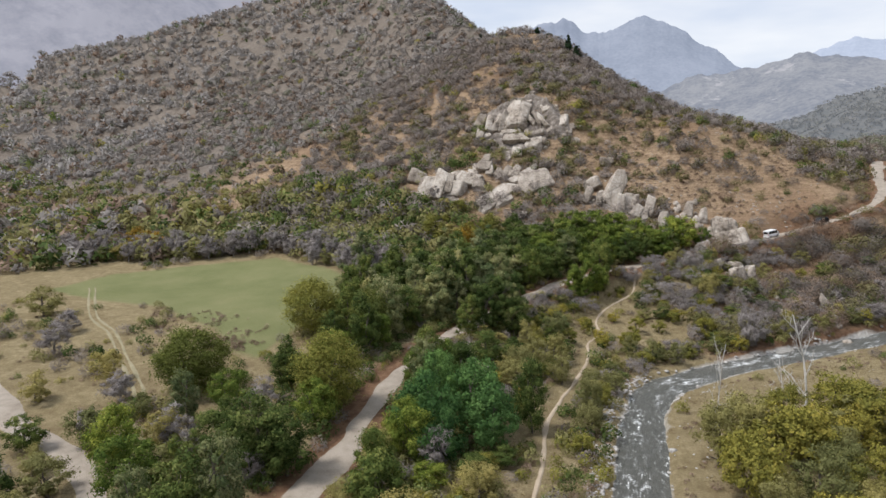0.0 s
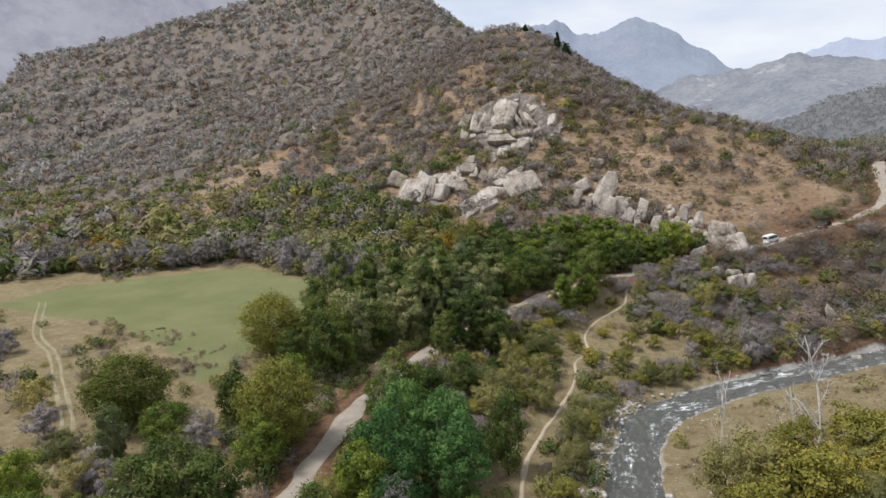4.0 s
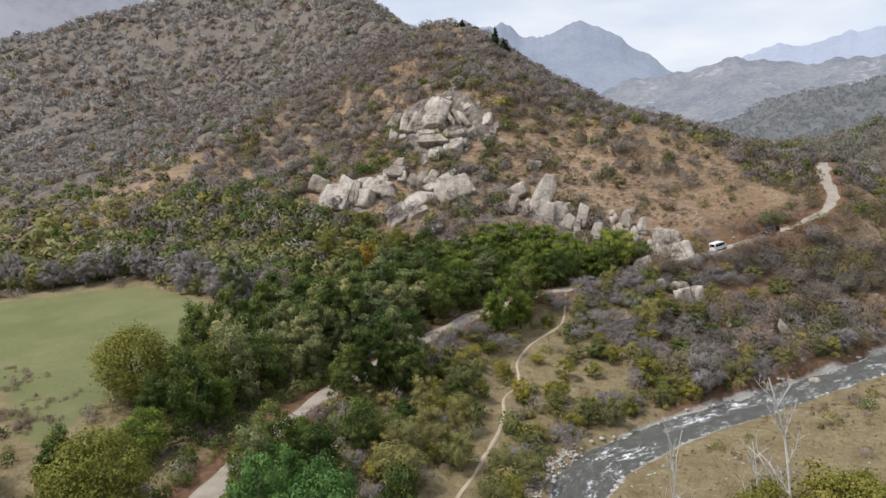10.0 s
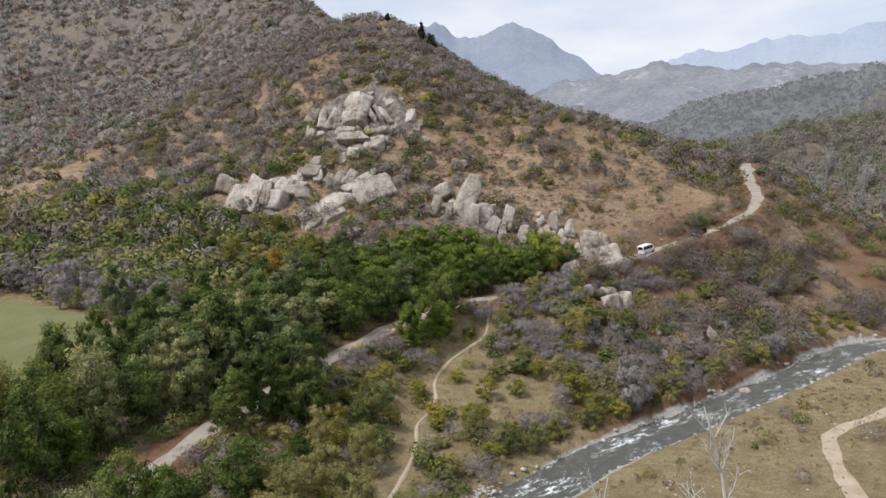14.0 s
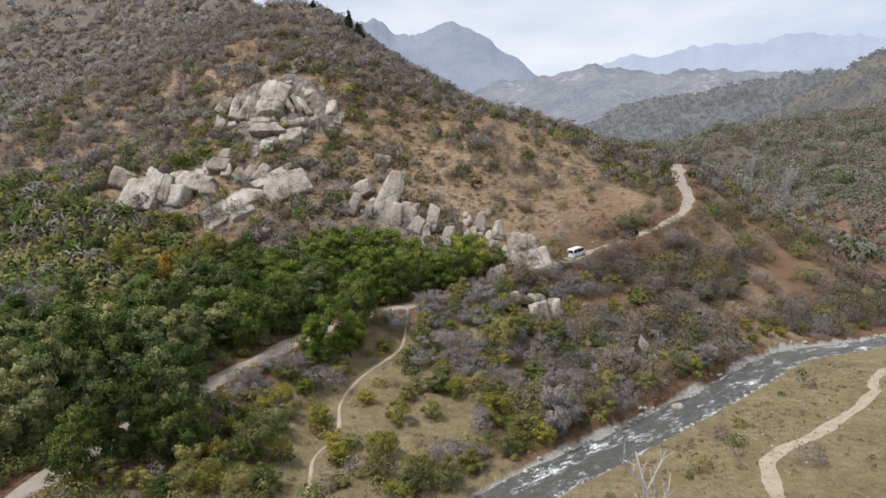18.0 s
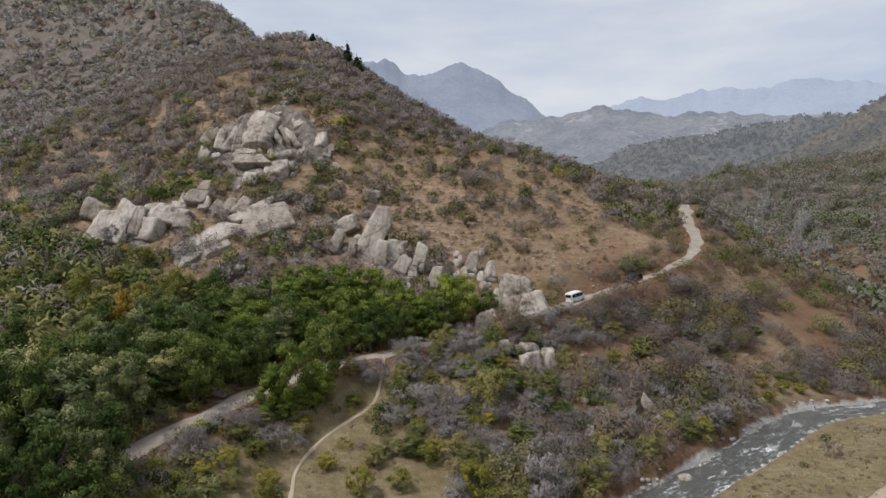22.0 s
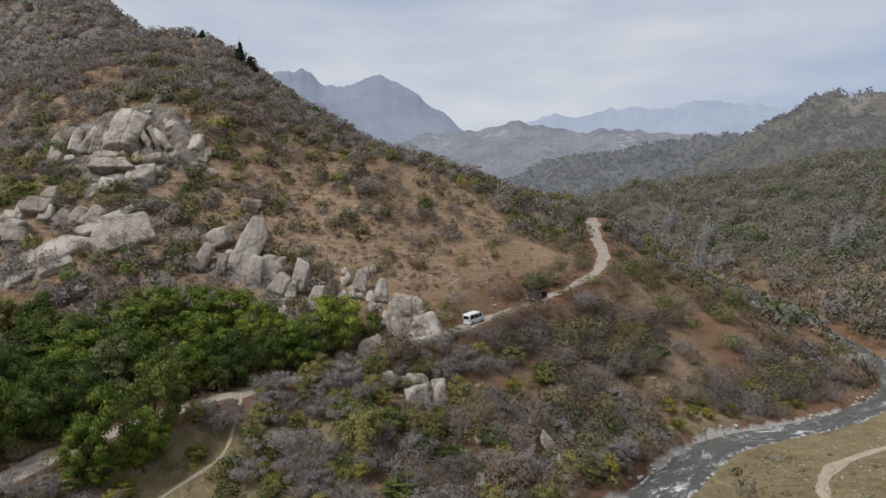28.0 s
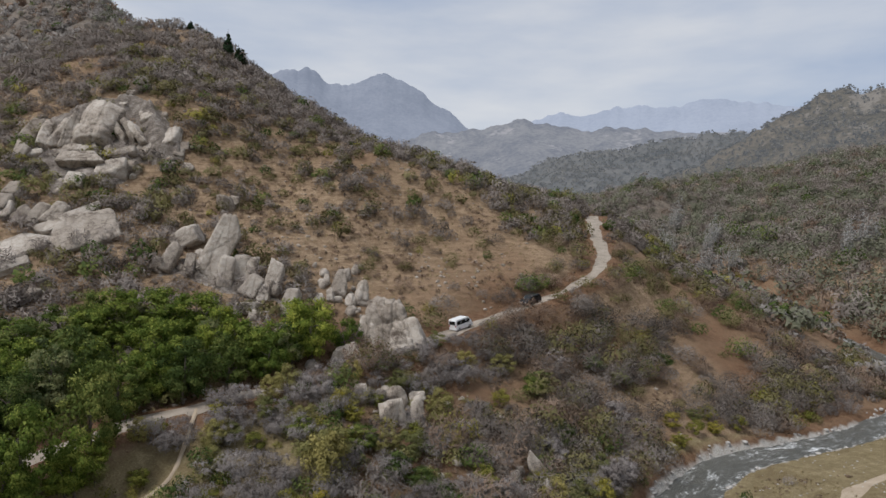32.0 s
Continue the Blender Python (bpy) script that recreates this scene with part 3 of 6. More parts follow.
tagged(ribbon("bank_track", BANK_TRACK, 1.5, PATHDIRT, 0.06, 15, 0.45), "pale dirt track on the flat river bank", "track", kind="structure")


# ---- distant mountains ----
def mountains(name, profile, distance, mat, label, seed, depth=0.45, rough=0.05, base=20.0):
    """A range seen far off: azimuth and elevation of its crest in degrees, seen from the middle of the valley."""
    prof = np.array(profile, float)
    az = np.linspace(prof[0, 0], prof[-1, 0], 260)
    el = np.interp(az, prof[:, 0], prof[:, 1])
    s = az * distance * 0.0175
    broad = np.convolve(np.pad(el, 20, mode="edge"), np.hanning(43)[1:-1] / np.hanning(43).sum(), "valid")
    el = el + 0.25 * fractal(s, s * 0, distance * 0.02, seed, 4)
    v = np.linspace(-1, 1, 60)
    A, Vv = np.meshgrid(np.radians(az), v, indexing="ij")
    R = distance * (1 - depth * np.clip(-Vv, 0, 1) + 0.4 * np.clip(Vv, 0, 1))
    crest = 35 + distance * np.tan(np.radians(broad[:, None] + (el - broad)[:, None] * (1 - np.abs(Vv)) ** 6))
    fall = 1 - np.abs(Vv) ** 0.85
    X, Y = 3 + R * np.sin(A), 5 + R * np.cos(A)
    gully = fractal(X, Y, distance * 0.11, seed + 5, 6) * distance * rough * np.clip(np.abs(Vv) * 2.5, 0, 1) * (1 - np.abs(Vv) ** 4)
    Z = base + (crest - base) * fall + gully
    n, k = Z.shape
    i = (np.arange(n - 1)[:, None] * k + np.arange(k - 1)).ravel()
    me = raw_mesh(name, np.c_[X.ravel(), Y.ravel(), Z.ravel()], np.c_[i, i + k, i + k + 1, i + 1], mat, True)
    return tagged(new(name, me), label, "mountain", kind="structure")


# Haze is put into the bluish emission and the farthest ranges' base colours.
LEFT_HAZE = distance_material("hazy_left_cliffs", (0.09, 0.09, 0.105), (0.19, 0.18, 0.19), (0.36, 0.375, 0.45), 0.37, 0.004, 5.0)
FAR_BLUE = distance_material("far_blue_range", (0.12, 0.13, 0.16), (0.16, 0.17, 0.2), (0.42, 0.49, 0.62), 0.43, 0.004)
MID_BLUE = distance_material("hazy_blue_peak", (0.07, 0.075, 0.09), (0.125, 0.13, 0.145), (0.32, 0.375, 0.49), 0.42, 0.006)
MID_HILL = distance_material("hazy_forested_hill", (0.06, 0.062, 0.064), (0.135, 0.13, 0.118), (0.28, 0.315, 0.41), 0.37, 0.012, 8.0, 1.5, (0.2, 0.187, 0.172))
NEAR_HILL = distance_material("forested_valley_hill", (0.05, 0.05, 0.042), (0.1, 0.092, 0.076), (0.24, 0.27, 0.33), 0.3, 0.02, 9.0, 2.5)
# Far twigs: distance haze is mixed into this pale grey base colour.
HAZED_BRUSH = leaf_material("hazed_far_brush", [(0.0, (0.225, 0.205, 0.188)), (0.5, (0.29, 0.268, 0.248)), (1.0, (0.355, 0.332, 0.312))], 0.25, 0.9)
# Mid-distance twigs, a step paler toward the haze colour of the far brush.
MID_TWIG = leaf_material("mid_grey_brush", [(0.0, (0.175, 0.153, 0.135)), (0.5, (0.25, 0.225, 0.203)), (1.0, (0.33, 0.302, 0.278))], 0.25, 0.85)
# Dull woodland green, greyed and lightened toward the valley's haze.
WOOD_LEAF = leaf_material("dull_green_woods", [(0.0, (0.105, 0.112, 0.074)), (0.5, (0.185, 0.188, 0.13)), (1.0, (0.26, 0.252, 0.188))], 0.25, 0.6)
# Woods and scrub side: haze added as emission over their own brown-green colours.
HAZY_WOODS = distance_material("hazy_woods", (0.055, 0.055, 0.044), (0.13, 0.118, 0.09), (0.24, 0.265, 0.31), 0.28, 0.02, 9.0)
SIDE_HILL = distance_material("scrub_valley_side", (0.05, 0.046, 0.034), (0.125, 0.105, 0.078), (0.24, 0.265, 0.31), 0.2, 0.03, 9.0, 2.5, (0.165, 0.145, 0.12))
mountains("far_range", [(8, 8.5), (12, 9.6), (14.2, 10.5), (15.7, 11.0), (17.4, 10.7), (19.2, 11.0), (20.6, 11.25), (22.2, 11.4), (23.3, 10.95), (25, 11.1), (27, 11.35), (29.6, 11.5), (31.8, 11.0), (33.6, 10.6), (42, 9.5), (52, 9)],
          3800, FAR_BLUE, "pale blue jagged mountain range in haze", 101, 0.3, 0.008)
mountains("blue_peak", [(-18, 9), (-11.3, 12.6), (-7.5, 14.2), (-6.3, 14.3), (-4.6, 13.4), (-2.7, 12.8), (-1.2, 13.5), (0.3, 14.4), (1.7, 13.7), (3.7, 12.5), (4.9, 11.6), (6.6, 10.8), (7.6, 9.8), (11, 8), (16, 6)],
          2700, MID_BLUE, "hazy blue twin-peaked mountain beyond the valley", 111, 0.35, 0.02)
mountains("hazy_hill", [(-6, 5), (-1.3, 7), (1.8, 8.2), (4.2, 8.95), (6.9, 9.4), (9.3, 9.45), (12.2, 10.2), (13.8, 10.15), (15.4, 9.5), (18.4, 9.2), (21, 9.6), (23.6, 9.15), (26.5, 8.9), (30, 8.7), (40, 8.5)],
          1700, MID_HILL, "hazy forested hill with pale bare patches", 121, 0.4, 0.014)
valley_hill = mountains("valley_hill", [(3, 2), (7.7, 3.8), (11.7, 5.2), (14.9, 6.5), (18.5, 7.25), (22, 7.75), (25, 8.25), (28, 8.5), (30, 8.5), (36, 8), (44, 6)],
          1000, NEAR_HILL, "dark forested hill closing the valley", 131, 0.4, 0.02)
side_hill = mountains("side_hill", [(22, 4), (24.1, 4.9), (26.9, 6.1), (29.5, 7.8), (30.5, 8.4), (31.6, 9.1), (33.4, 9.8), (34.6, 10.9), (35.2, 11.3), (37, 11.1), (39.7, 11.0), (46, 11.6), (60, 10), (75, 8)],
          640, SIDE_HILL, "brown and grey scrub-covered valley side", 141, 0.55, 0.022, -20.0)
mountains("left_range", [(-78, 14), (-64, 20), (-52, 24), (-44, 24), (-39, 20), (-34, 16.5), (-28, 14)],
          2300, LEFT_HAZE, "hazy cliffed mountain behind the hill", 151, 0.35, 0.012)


# ---- plants ----
def leaf_cards(centres, outward, size, rng, droop=0.0, long=1.5, lie=0.75):
    """A small leaf spray at each centre, facing about outward, and shaded as part of the rounded whole."""
    n = len(centres)
    a = rng.normal(size=(n, 3))
    a -= (a * outward).sum(1)[:, None] * outward * lie
    a[:, 2] -= droop
    a /= np.linalg.norm(a, axis=1)[:, None] + 1e-9
    b = np.cross(outward + 0.35 * rng.normal(size=(n, 3)), a)
    b /= np.linalg.norm(b, axis=1)[:, None] + 1e-9
    s = (size * rng.uniform(0.6, 1.35, n))[:, None]
    half = a * s * long * 0.5
    V = np.stack([centres - half - b * s * 0.32, centres + b * s * 0.62 + outward * s * 0.2, centres + half - b * s * 0.1], 1)
    face = np.cross(V[:, 1] - V[:, 0], V[:, 2] - V[:, 0])
    back = (face * outward).sum(1) < 0
    V[back] = V[back][:, ::-1]
    face = np.where(back[:, None], -face, face) / (np.linalg.norm(face, axis=1)[:, None] + 1e-9)
    soft = outward * 0.6 + face * 0.4
    soft /= np.linalg.norm(soft, axis=1)[:, None]
    return V.reshape(-1, 3), np.arange(3 * n).reshape(-1, 3), np.repeat(soft, 3, 0)


def crown_cloud(rng, clumps, leaves, radius, height, size, base=0.3, droop=0.2, shape="round", hollow=0.55, long=1.5, tints=False, lie=0.75):
    """Leaf places for a crown: clumps of sprays spread through the crown's form."""
    c = []
    while len(c) < clumps:
        p = rng.uniform(-1, 1, 3)
        lim = {"round": 1.0, "cone": max(0.12, 0.5 - 0.5 * p[2]) * 1.25, "egg": 1.0 - 0.35 * p[2], "spire": min(1.0, 0.16 + 0.78 * max(0.0, 1 - p[2]) ** 0.7)}[shape]
        if math.hypot(p[0], p[1]) < lim * math.sqrt(max(0.0, 1 - (p[2] * 0.97) ** 2 if shape not in ("cone", "spire") else 1)) and np.linalg.norm(p) > hollow * rng.uniform(0.3, 1):
            c.append(p)
    c = np.array(c)
    mid = base * height + (1 - base) * height / 2
    centres = c * (radius * 0.82, radius * 0.82, (1 - base) * height / 2 * 0.88) + (0, 0, mid)
    sizes = radius * rng.uniform(0.14, 0.36, clumps)
    k = rng.integers(0, clumps, leaves)
    d = rng.normal(size=(leaves, 3))
    d /= np.linalg.norm(d, axis=1)[:, None]
    d[:, 2] = np.where(rng.random(leaves) < 0.55, np.abs(d[:, 2]), d[:, 2])
    places = centres[k] + d * sizes[k, None] * rng.uniform(0.25, 1.12, (leaves, 1)) * (1.0, 1.0, 0.85)
    out = d + 0.6 * (places - (0, 0, mid)) / radius + (0, 0, 0.15)
    out /= np.linalg.norm(out, axis=1)[:, None]
    v, f, n = leaf_cards(places, out, size, rng, droop, long, lie)
    return (v, f, n, np.repeat(rng.random(clumps)[k], 3)) if tints else (v, f, n)


def dome(rng, count, size, long, height=1.15, lumps=5, lie=0.75):
    """A bush: fine sprays on and just under the surface of a lumpy dome that meets the ground."""
    d = rng.normal(size=(count, 3))
    d[:, 2] = np.where(rng.random(count) < 0.8, np.abs(d[:, 2]), d[:, 2] * 0.6)
    d /= np.linalg.norm(d, axis=1)[:, None]
    tops = rng.normal(size=(lumps, 3))
    tops[:, 2] = np.abs(tops[:, 2]) + 0.2
    tops /= np.linalg.norm(tops, axis=1)[:, None]
    near = (d @ tops.T).max(1)
    r = (0.5 + 0.5 * np.clip((near - 0.35) / 0.6, 0, 1)) * rng.uniform(0.5, 1.1, count) ** 0.7
    places = d * r[:, None] * (1, 1, height * 0.72) + (0, 0, height * 0.3)
    places[:, 2] = np.maximum(places[:, 2], 0.02)
    out = d + 0.45 * tops[(d @ tops.T).argmax(1)] + (0, 0, 0.15)
    out /= np.linalg.norm(out, axis=1)[:, None]
    return leaf_cards(places, out, size, rng, -0.35, long, lie)


def tube(path, radii, sides=5):
    p, r = np.asarray(path, float), np.asarray(radii, float)
    t = np.gradient(p, axis=0)
    t /= np.linalg.norm(t, axis=1)[:, None] + 1e-9
    ref = np.where(np.abs(t[:, 2:3]) > 0.9, (1.0, 0, 0), (0, 0, 1.0))
    u = np.cross(t, ref)
    u /= np.linalg.norm(u, axis=1)[:, None]
    w = np.cross(t, u)
    ang = np.arange(sides) / sides * 2 * np.pi
    V = p[:, None] + r[:, None, None] * (np.cos(ang)[None, :, None] * u[:, None] + np.sin(ang)[None, :, None] * w[:, None])
    n = len(p)
    i, j = np.meshgrid(np.arange(n - 1), np.arange(sides), indexing="ij")
    a, b = i * sides + j, i * sides + (j + 1) % sides
    return V.reshape(-1, 3), np.stack([a, b, b + sides, a + sides], -1).reshape(-1, 4)


def joined(parts):
    V, F, at = [], [], 0
    for v, f in parts:
        V.append(v)
        F.append(f + at)
        at += len(v)
    return np.vstack(V), np.vstack(F)


def limbs(rng, height, thick, depth, forks=(3, 5), reach=0.42, sides=5, start=0.28, rise=0.5):
    """A tapered, forking stem: tubes for the trunk, its limbs and their twigs."""
    parts, twigs = [], []

    def grow(base, way, length, r, level):
        k = 5 if level == 0 else 4
        pts, p, d = [np.array(base)], np.array(base, float), np.array(way, float)
        for _ in range(k):
            d = d + rng.normal(size=3) * (0.09 if level == 0 else 0.2) + (0, 0, 0.05)
            d /= np.linalg.norm(d)
            p = p + d * length / k
            pts.append(p.copy())
        (parts if level < 2 else twigs).append(tube(pts, np.linspace(r, r * (0.35 if level < depth else 0.15), k + 1), max(3, sides - level)))
        if level >= depth:
            return
        for _ in range(rng.integers(*forks) + (3 if level == 0 else 0)):
            u = rng.uniform(start if level == 0 else 0.25, 1.0)
            q = pts[int(u * k)] if u < 1 else pts[-1]
            side = rng.normal(size=3)
            side[2] = abs(side[2]) * rise
            side = side / np.linalg.norm(side) + d * 0.75
            side /= np.linalg.norm(side)
            grow(q, side, length * reach * rng.uniform(0.75, 1.25) * (1.15 - 0.4 * u if level == 0 else 1), r * (0.55 - 0.2 * u), level + 1)

    grow((0, 0, -0.3), (0, 0, 1), height * 0.8, thick, 0)
    return joined(parts), joined(twigs) if twigs else None


def tree(name, seed, height, radius, leaf, clumps, leaves, size, shape="round", base=0.25, label="", category="tree", bark=None, droop=0.25, hollow=0.55, long=1.5):
    """A tree whose crown's many leaf sprays hang round a tapered trunk with limbs."""
    rng = np.random.default_rng(seed)
    ob = tagged(new(name), label, category)
    (v, f), _ = limbs(rng, height * 0.92, height * 0.022 + 0.06, 1, (2, 4), 0.38)
    under(new("trunk", raw_mesh("trunk", v, f, bark or BARK, True)), ob)
    v, f, n, tint = crown_cloud(rng, clumps, leaves, radius, height, size, base, droop, shape, hollow, long, True)
    me = raw_mesh("crown", v, f, leaf, False, tint, n)
    me.attributes.new("lone", "FLOAT", "POINT").data.foreach_set("value", np.ones(len(v), np.float32))
    under(new("crown", me), ob)
    return ob


def bare_tree(name, seed, height, thick, mat, depth=3, label="", forks=(3, 5), reach=0.45, rise=0.5, start=0.28):
    rng = np.random.default_rng(seed)
    ob = tagged(new(name), label, "tree")
    wood, twigs = limbs(rng, height, thick, depth, forks, reach, 5, start, rise)
    under(new("trunk", raw_mesh("trunk", *wood, mat, True)), ob)
    under(new("crown", raw_mesh("crown", *twigs, mat)), ob)
    return ob


def stems(rng, count, radius, height, width, length=0.55):
    """A bare bush: a rounded tangle of thin twigs that point outward and up from its foot."""
    d = rng.normal(size=(count, 3))
    d[:, 2] = np.abs(d[:, 2]) * 0.9 + 0.12
    d /= np.linalg.norm(d, axis=1)[:, None]
    tip = d * rng.uniform(0.45, 1.0, (count, 1)) ** 0.55 * (radius, radius, height)
    tip += rng.normal(size=(count, 3)) * (0.07 * radius)
    way = tip / (radius, radius, height) + rng.normal(size=(count, 3)) * 0.38 + (0, 0, 0.25)
    way = way / (np.linalg.norm(way, axis=1)[:, None] + 1e-9) * (radius, radius, height)
    start = tip - way * rng.uniform(0.5, 1.3, (count, 1)) * length
    start[:, 2] = np.maximum(start[:, 2], -0.05)
    b = np.cross(tip - start, rng.normal(size=(count, 3)))
    b /= np.linalg.norm(b, axis=1)[:, None] + 1e-9
    w = width * rng.uniform(0.6, 1.5, count)[:, None]
    V = np.stack([start - b * w * 0.5, start + b * w * 0.5, tip], 1)
    out = tip / (radius, radius, height) + (0, 0, 0.15)
    out /= np.linalg.norm(out, axis=1)[:, None]
    back = (np.cross(V[:, 1] - V[:, 0], V[:, 2] - V[:, 0]) * out).sum(1) < 0
    V[back] = V[back][:, ::-1]
    face = np.cross(V[:, 1] - V[:, 0], V[:, 2] - V[:, 0])
    out = out * 0.6 + 0.4 * face / (np.linalg.norm(face, axis=1)[:, None] + 1e-9)
    out /= np.linalg.norm(out, axis=1)[:, None]
    return V.reshape(-1, 3), np.arange(3 * count).reshape(-1, 3), np.repeat(out, 3, 0)


def round_net(level):
    bm = bmesh.new()
    bmesh.ops.create_icosphere(bm, subdivisions=level, radius=1.0)
    v, f = np.array([p.co[:] for p in bm.verts]), np.array([[q.index for q in face.verts] for face in bm.faces])
    bm.free()
    return v / np.linalg.norm(v, axis=1)[:, None], f


def scattered(name, templates, places, yaws, scales, mat, label, category, seed, sink=0.15):
    """Many plants that nobody could count, in one mesh: each a turned, sized copy of one of the templates."""
    rng = np.random.default_rng(seed)
    pick = rng.integers(0, len(templates), len(places))
    V, F, T, N, at = [], [], [], [], 0
    for k, (v, f, *n) in enumerate(templates):
        w = np.where(pick == k)[0]
        if not len(w):
            continue
        c, s = np.cos(yaws[w])[:, None], np.sin(yaws[w])[:, None]
        sc = scales[w][:, None]
        out = np.stack([(v[None, :, 0] * c - v[None, :, 1] * s) * sc, (v[None, :, 0] * s + v[None, :, 1] * c) * sc, v[None, :, 2] * sc * rng.uniform(0.8, 1.2, (len(w), 1))], -1)
        out += places[w][:, None] - (0, 0, sink)
        V.append(out.reshape(-1, 3))
        F.append((f[None] + (np.arange(len(w)) * len(v))[:, None, None]).reshape(-1, 3) + at)
        T.append(np.repeat(rng.random(len(w)), len(v)))
        if n:
            N.append(np.stack([n[0][None, :, 0] * c - n[0][None, :, 1] * s, n[0][None, :, 0] * s + n[0][None, :, 1] * c, np.broadcast_to(n[0][None, :, 2], (len(w), len(v)))], -1).reshape(-1, 3))
        at += len(w) * len(v)
    me = raw_mesh(name, np.vstack(V), np.vstack(F), mat, False, np.concatenate(T), np.vstack(N) if N else None)
    return tagged(new(name, me), label, category, kind="stuff")


# ---- scrub on the slopes ----
def seeds(rng, count, x0, x1, y0, y1, keep):
    """Random places on the land where keep(x, y, z) allows, by chance."""
    x, y = rng.uniform(x0, x1, count), rng.uniform(y0, y1, count)
    z = land(x, y)
    ok = rng.random(count) < keep(x, y, z)
    return np.c_[x, y, z][ok]


def clear(x, y, road=2.5, river=3.7, path=1.2):
    """1 where nothing may grow on roads, paths and water."""
    free = near_line(x, y, ROADLINE)[0] > road
    free &= near_line(x, y, RIVER)[0] > river
    free &= near_line(x, y, PATHLINE)[0] > path
    free &= near_line(x, y, BANK_TRACK)[0] > 2.0
    free &= near_line(x, y, SIDE_TRACK)[0] > 2.6
    free &= edge_distance(x, y, MEADOW) < -0.5
    for cx, cy in ((26.3, 128.1), (39.5, 138.2)):
        free &= np.hypot(x - cx, y - cy + 1) > 4.2
    return free


OPEN_SLOPE = np.array([(-28, 153), (-18, 146), (0, 138), (20, 133), (40, 146), (52, 158), (40, 172), (16, 186), (-6, 190), (-18, 178), (-24, 166)])
FOREST = np.array([(-240, 40), (-150, 76), (-124, 92), (-98, 106), (-76, 97), (-62, 88), (-52, 104), (-47, 122), (-80, 138), (-150, 138), (-240, 120)])


ROCKY = [np.array(p, float) for p in (
    [(-58, 161), (-52, 158), (-32, 158), (-23, 160), (-24, 169), (-34, 174), (-44, 176), (-56, 172)], [(-54, 138), (-38, 139), (-37, 145), (-47, 152), (-54, 147)],
    [(-48, 154), (-32, 154), (-31, 160), (-48, 161)], [(-73, 138), (-66, 130), (-48, 131), (-47, 139), (-56, 142), (-72, 146)], [(-49, 125), (-42, 125), (-27, 139), (-27, 145), (-38, 148), (-49, 133)],
    [(-22, 128), (-12, 127), (0, 121), (4, 124), (0, 131), (-8, 137), (-20, 141)], [(4, 129), (13, 128), (13, 136), (4, 139)], [(7, 112), (20, 115), (21, 122), (12, 126), (7, 121)], [(10, 101), (21, 100), (21, 111), (10, 110)])]


def slope_density(x, y, z):
    """How thick the scrub stands: dense on the shaded flanks, thin on the dry open face."""
    bare = smooth01(edge_distance(x, y, OPEN_SLOPE) / 16 + 0.3)
    d = 0.95 + 0.5 * fractal(x, y, 18, 61, 3) - 0.12 * smooth01((x - 6) / 8) * smooth01((24 - z) / 5)
    d = d * (1 - 0.56 * bare)
    for zone in ROCKY:
        d = d * (1 - 0.75 * inside(x, y, zone))
    hill = smooth01((z - 15.5) / 4) + smooth01((x - 4) / 8) * (z > 5.5) * (y > 70) * (x < RIVER_X(y)) + inside(x, y, FOREST)
    hidden = (y > np.interp(x, [p[0] for p in SPUR], [p[1] for p in SPUR]) + 14) & (x > -46) & (x < 60) & (y < 400)
    across = (x > RIVER_X(y) + 5) & (y > 128)
    d = d * ~((edge_distance(x, y, MEADOW) > -6.5) & (y > 60))
    return np.clip(np.where(across, 1.0, d), 0.03, 1) * np.clip(hill + across, 0, 1) * clear(x, y) * ~hidden


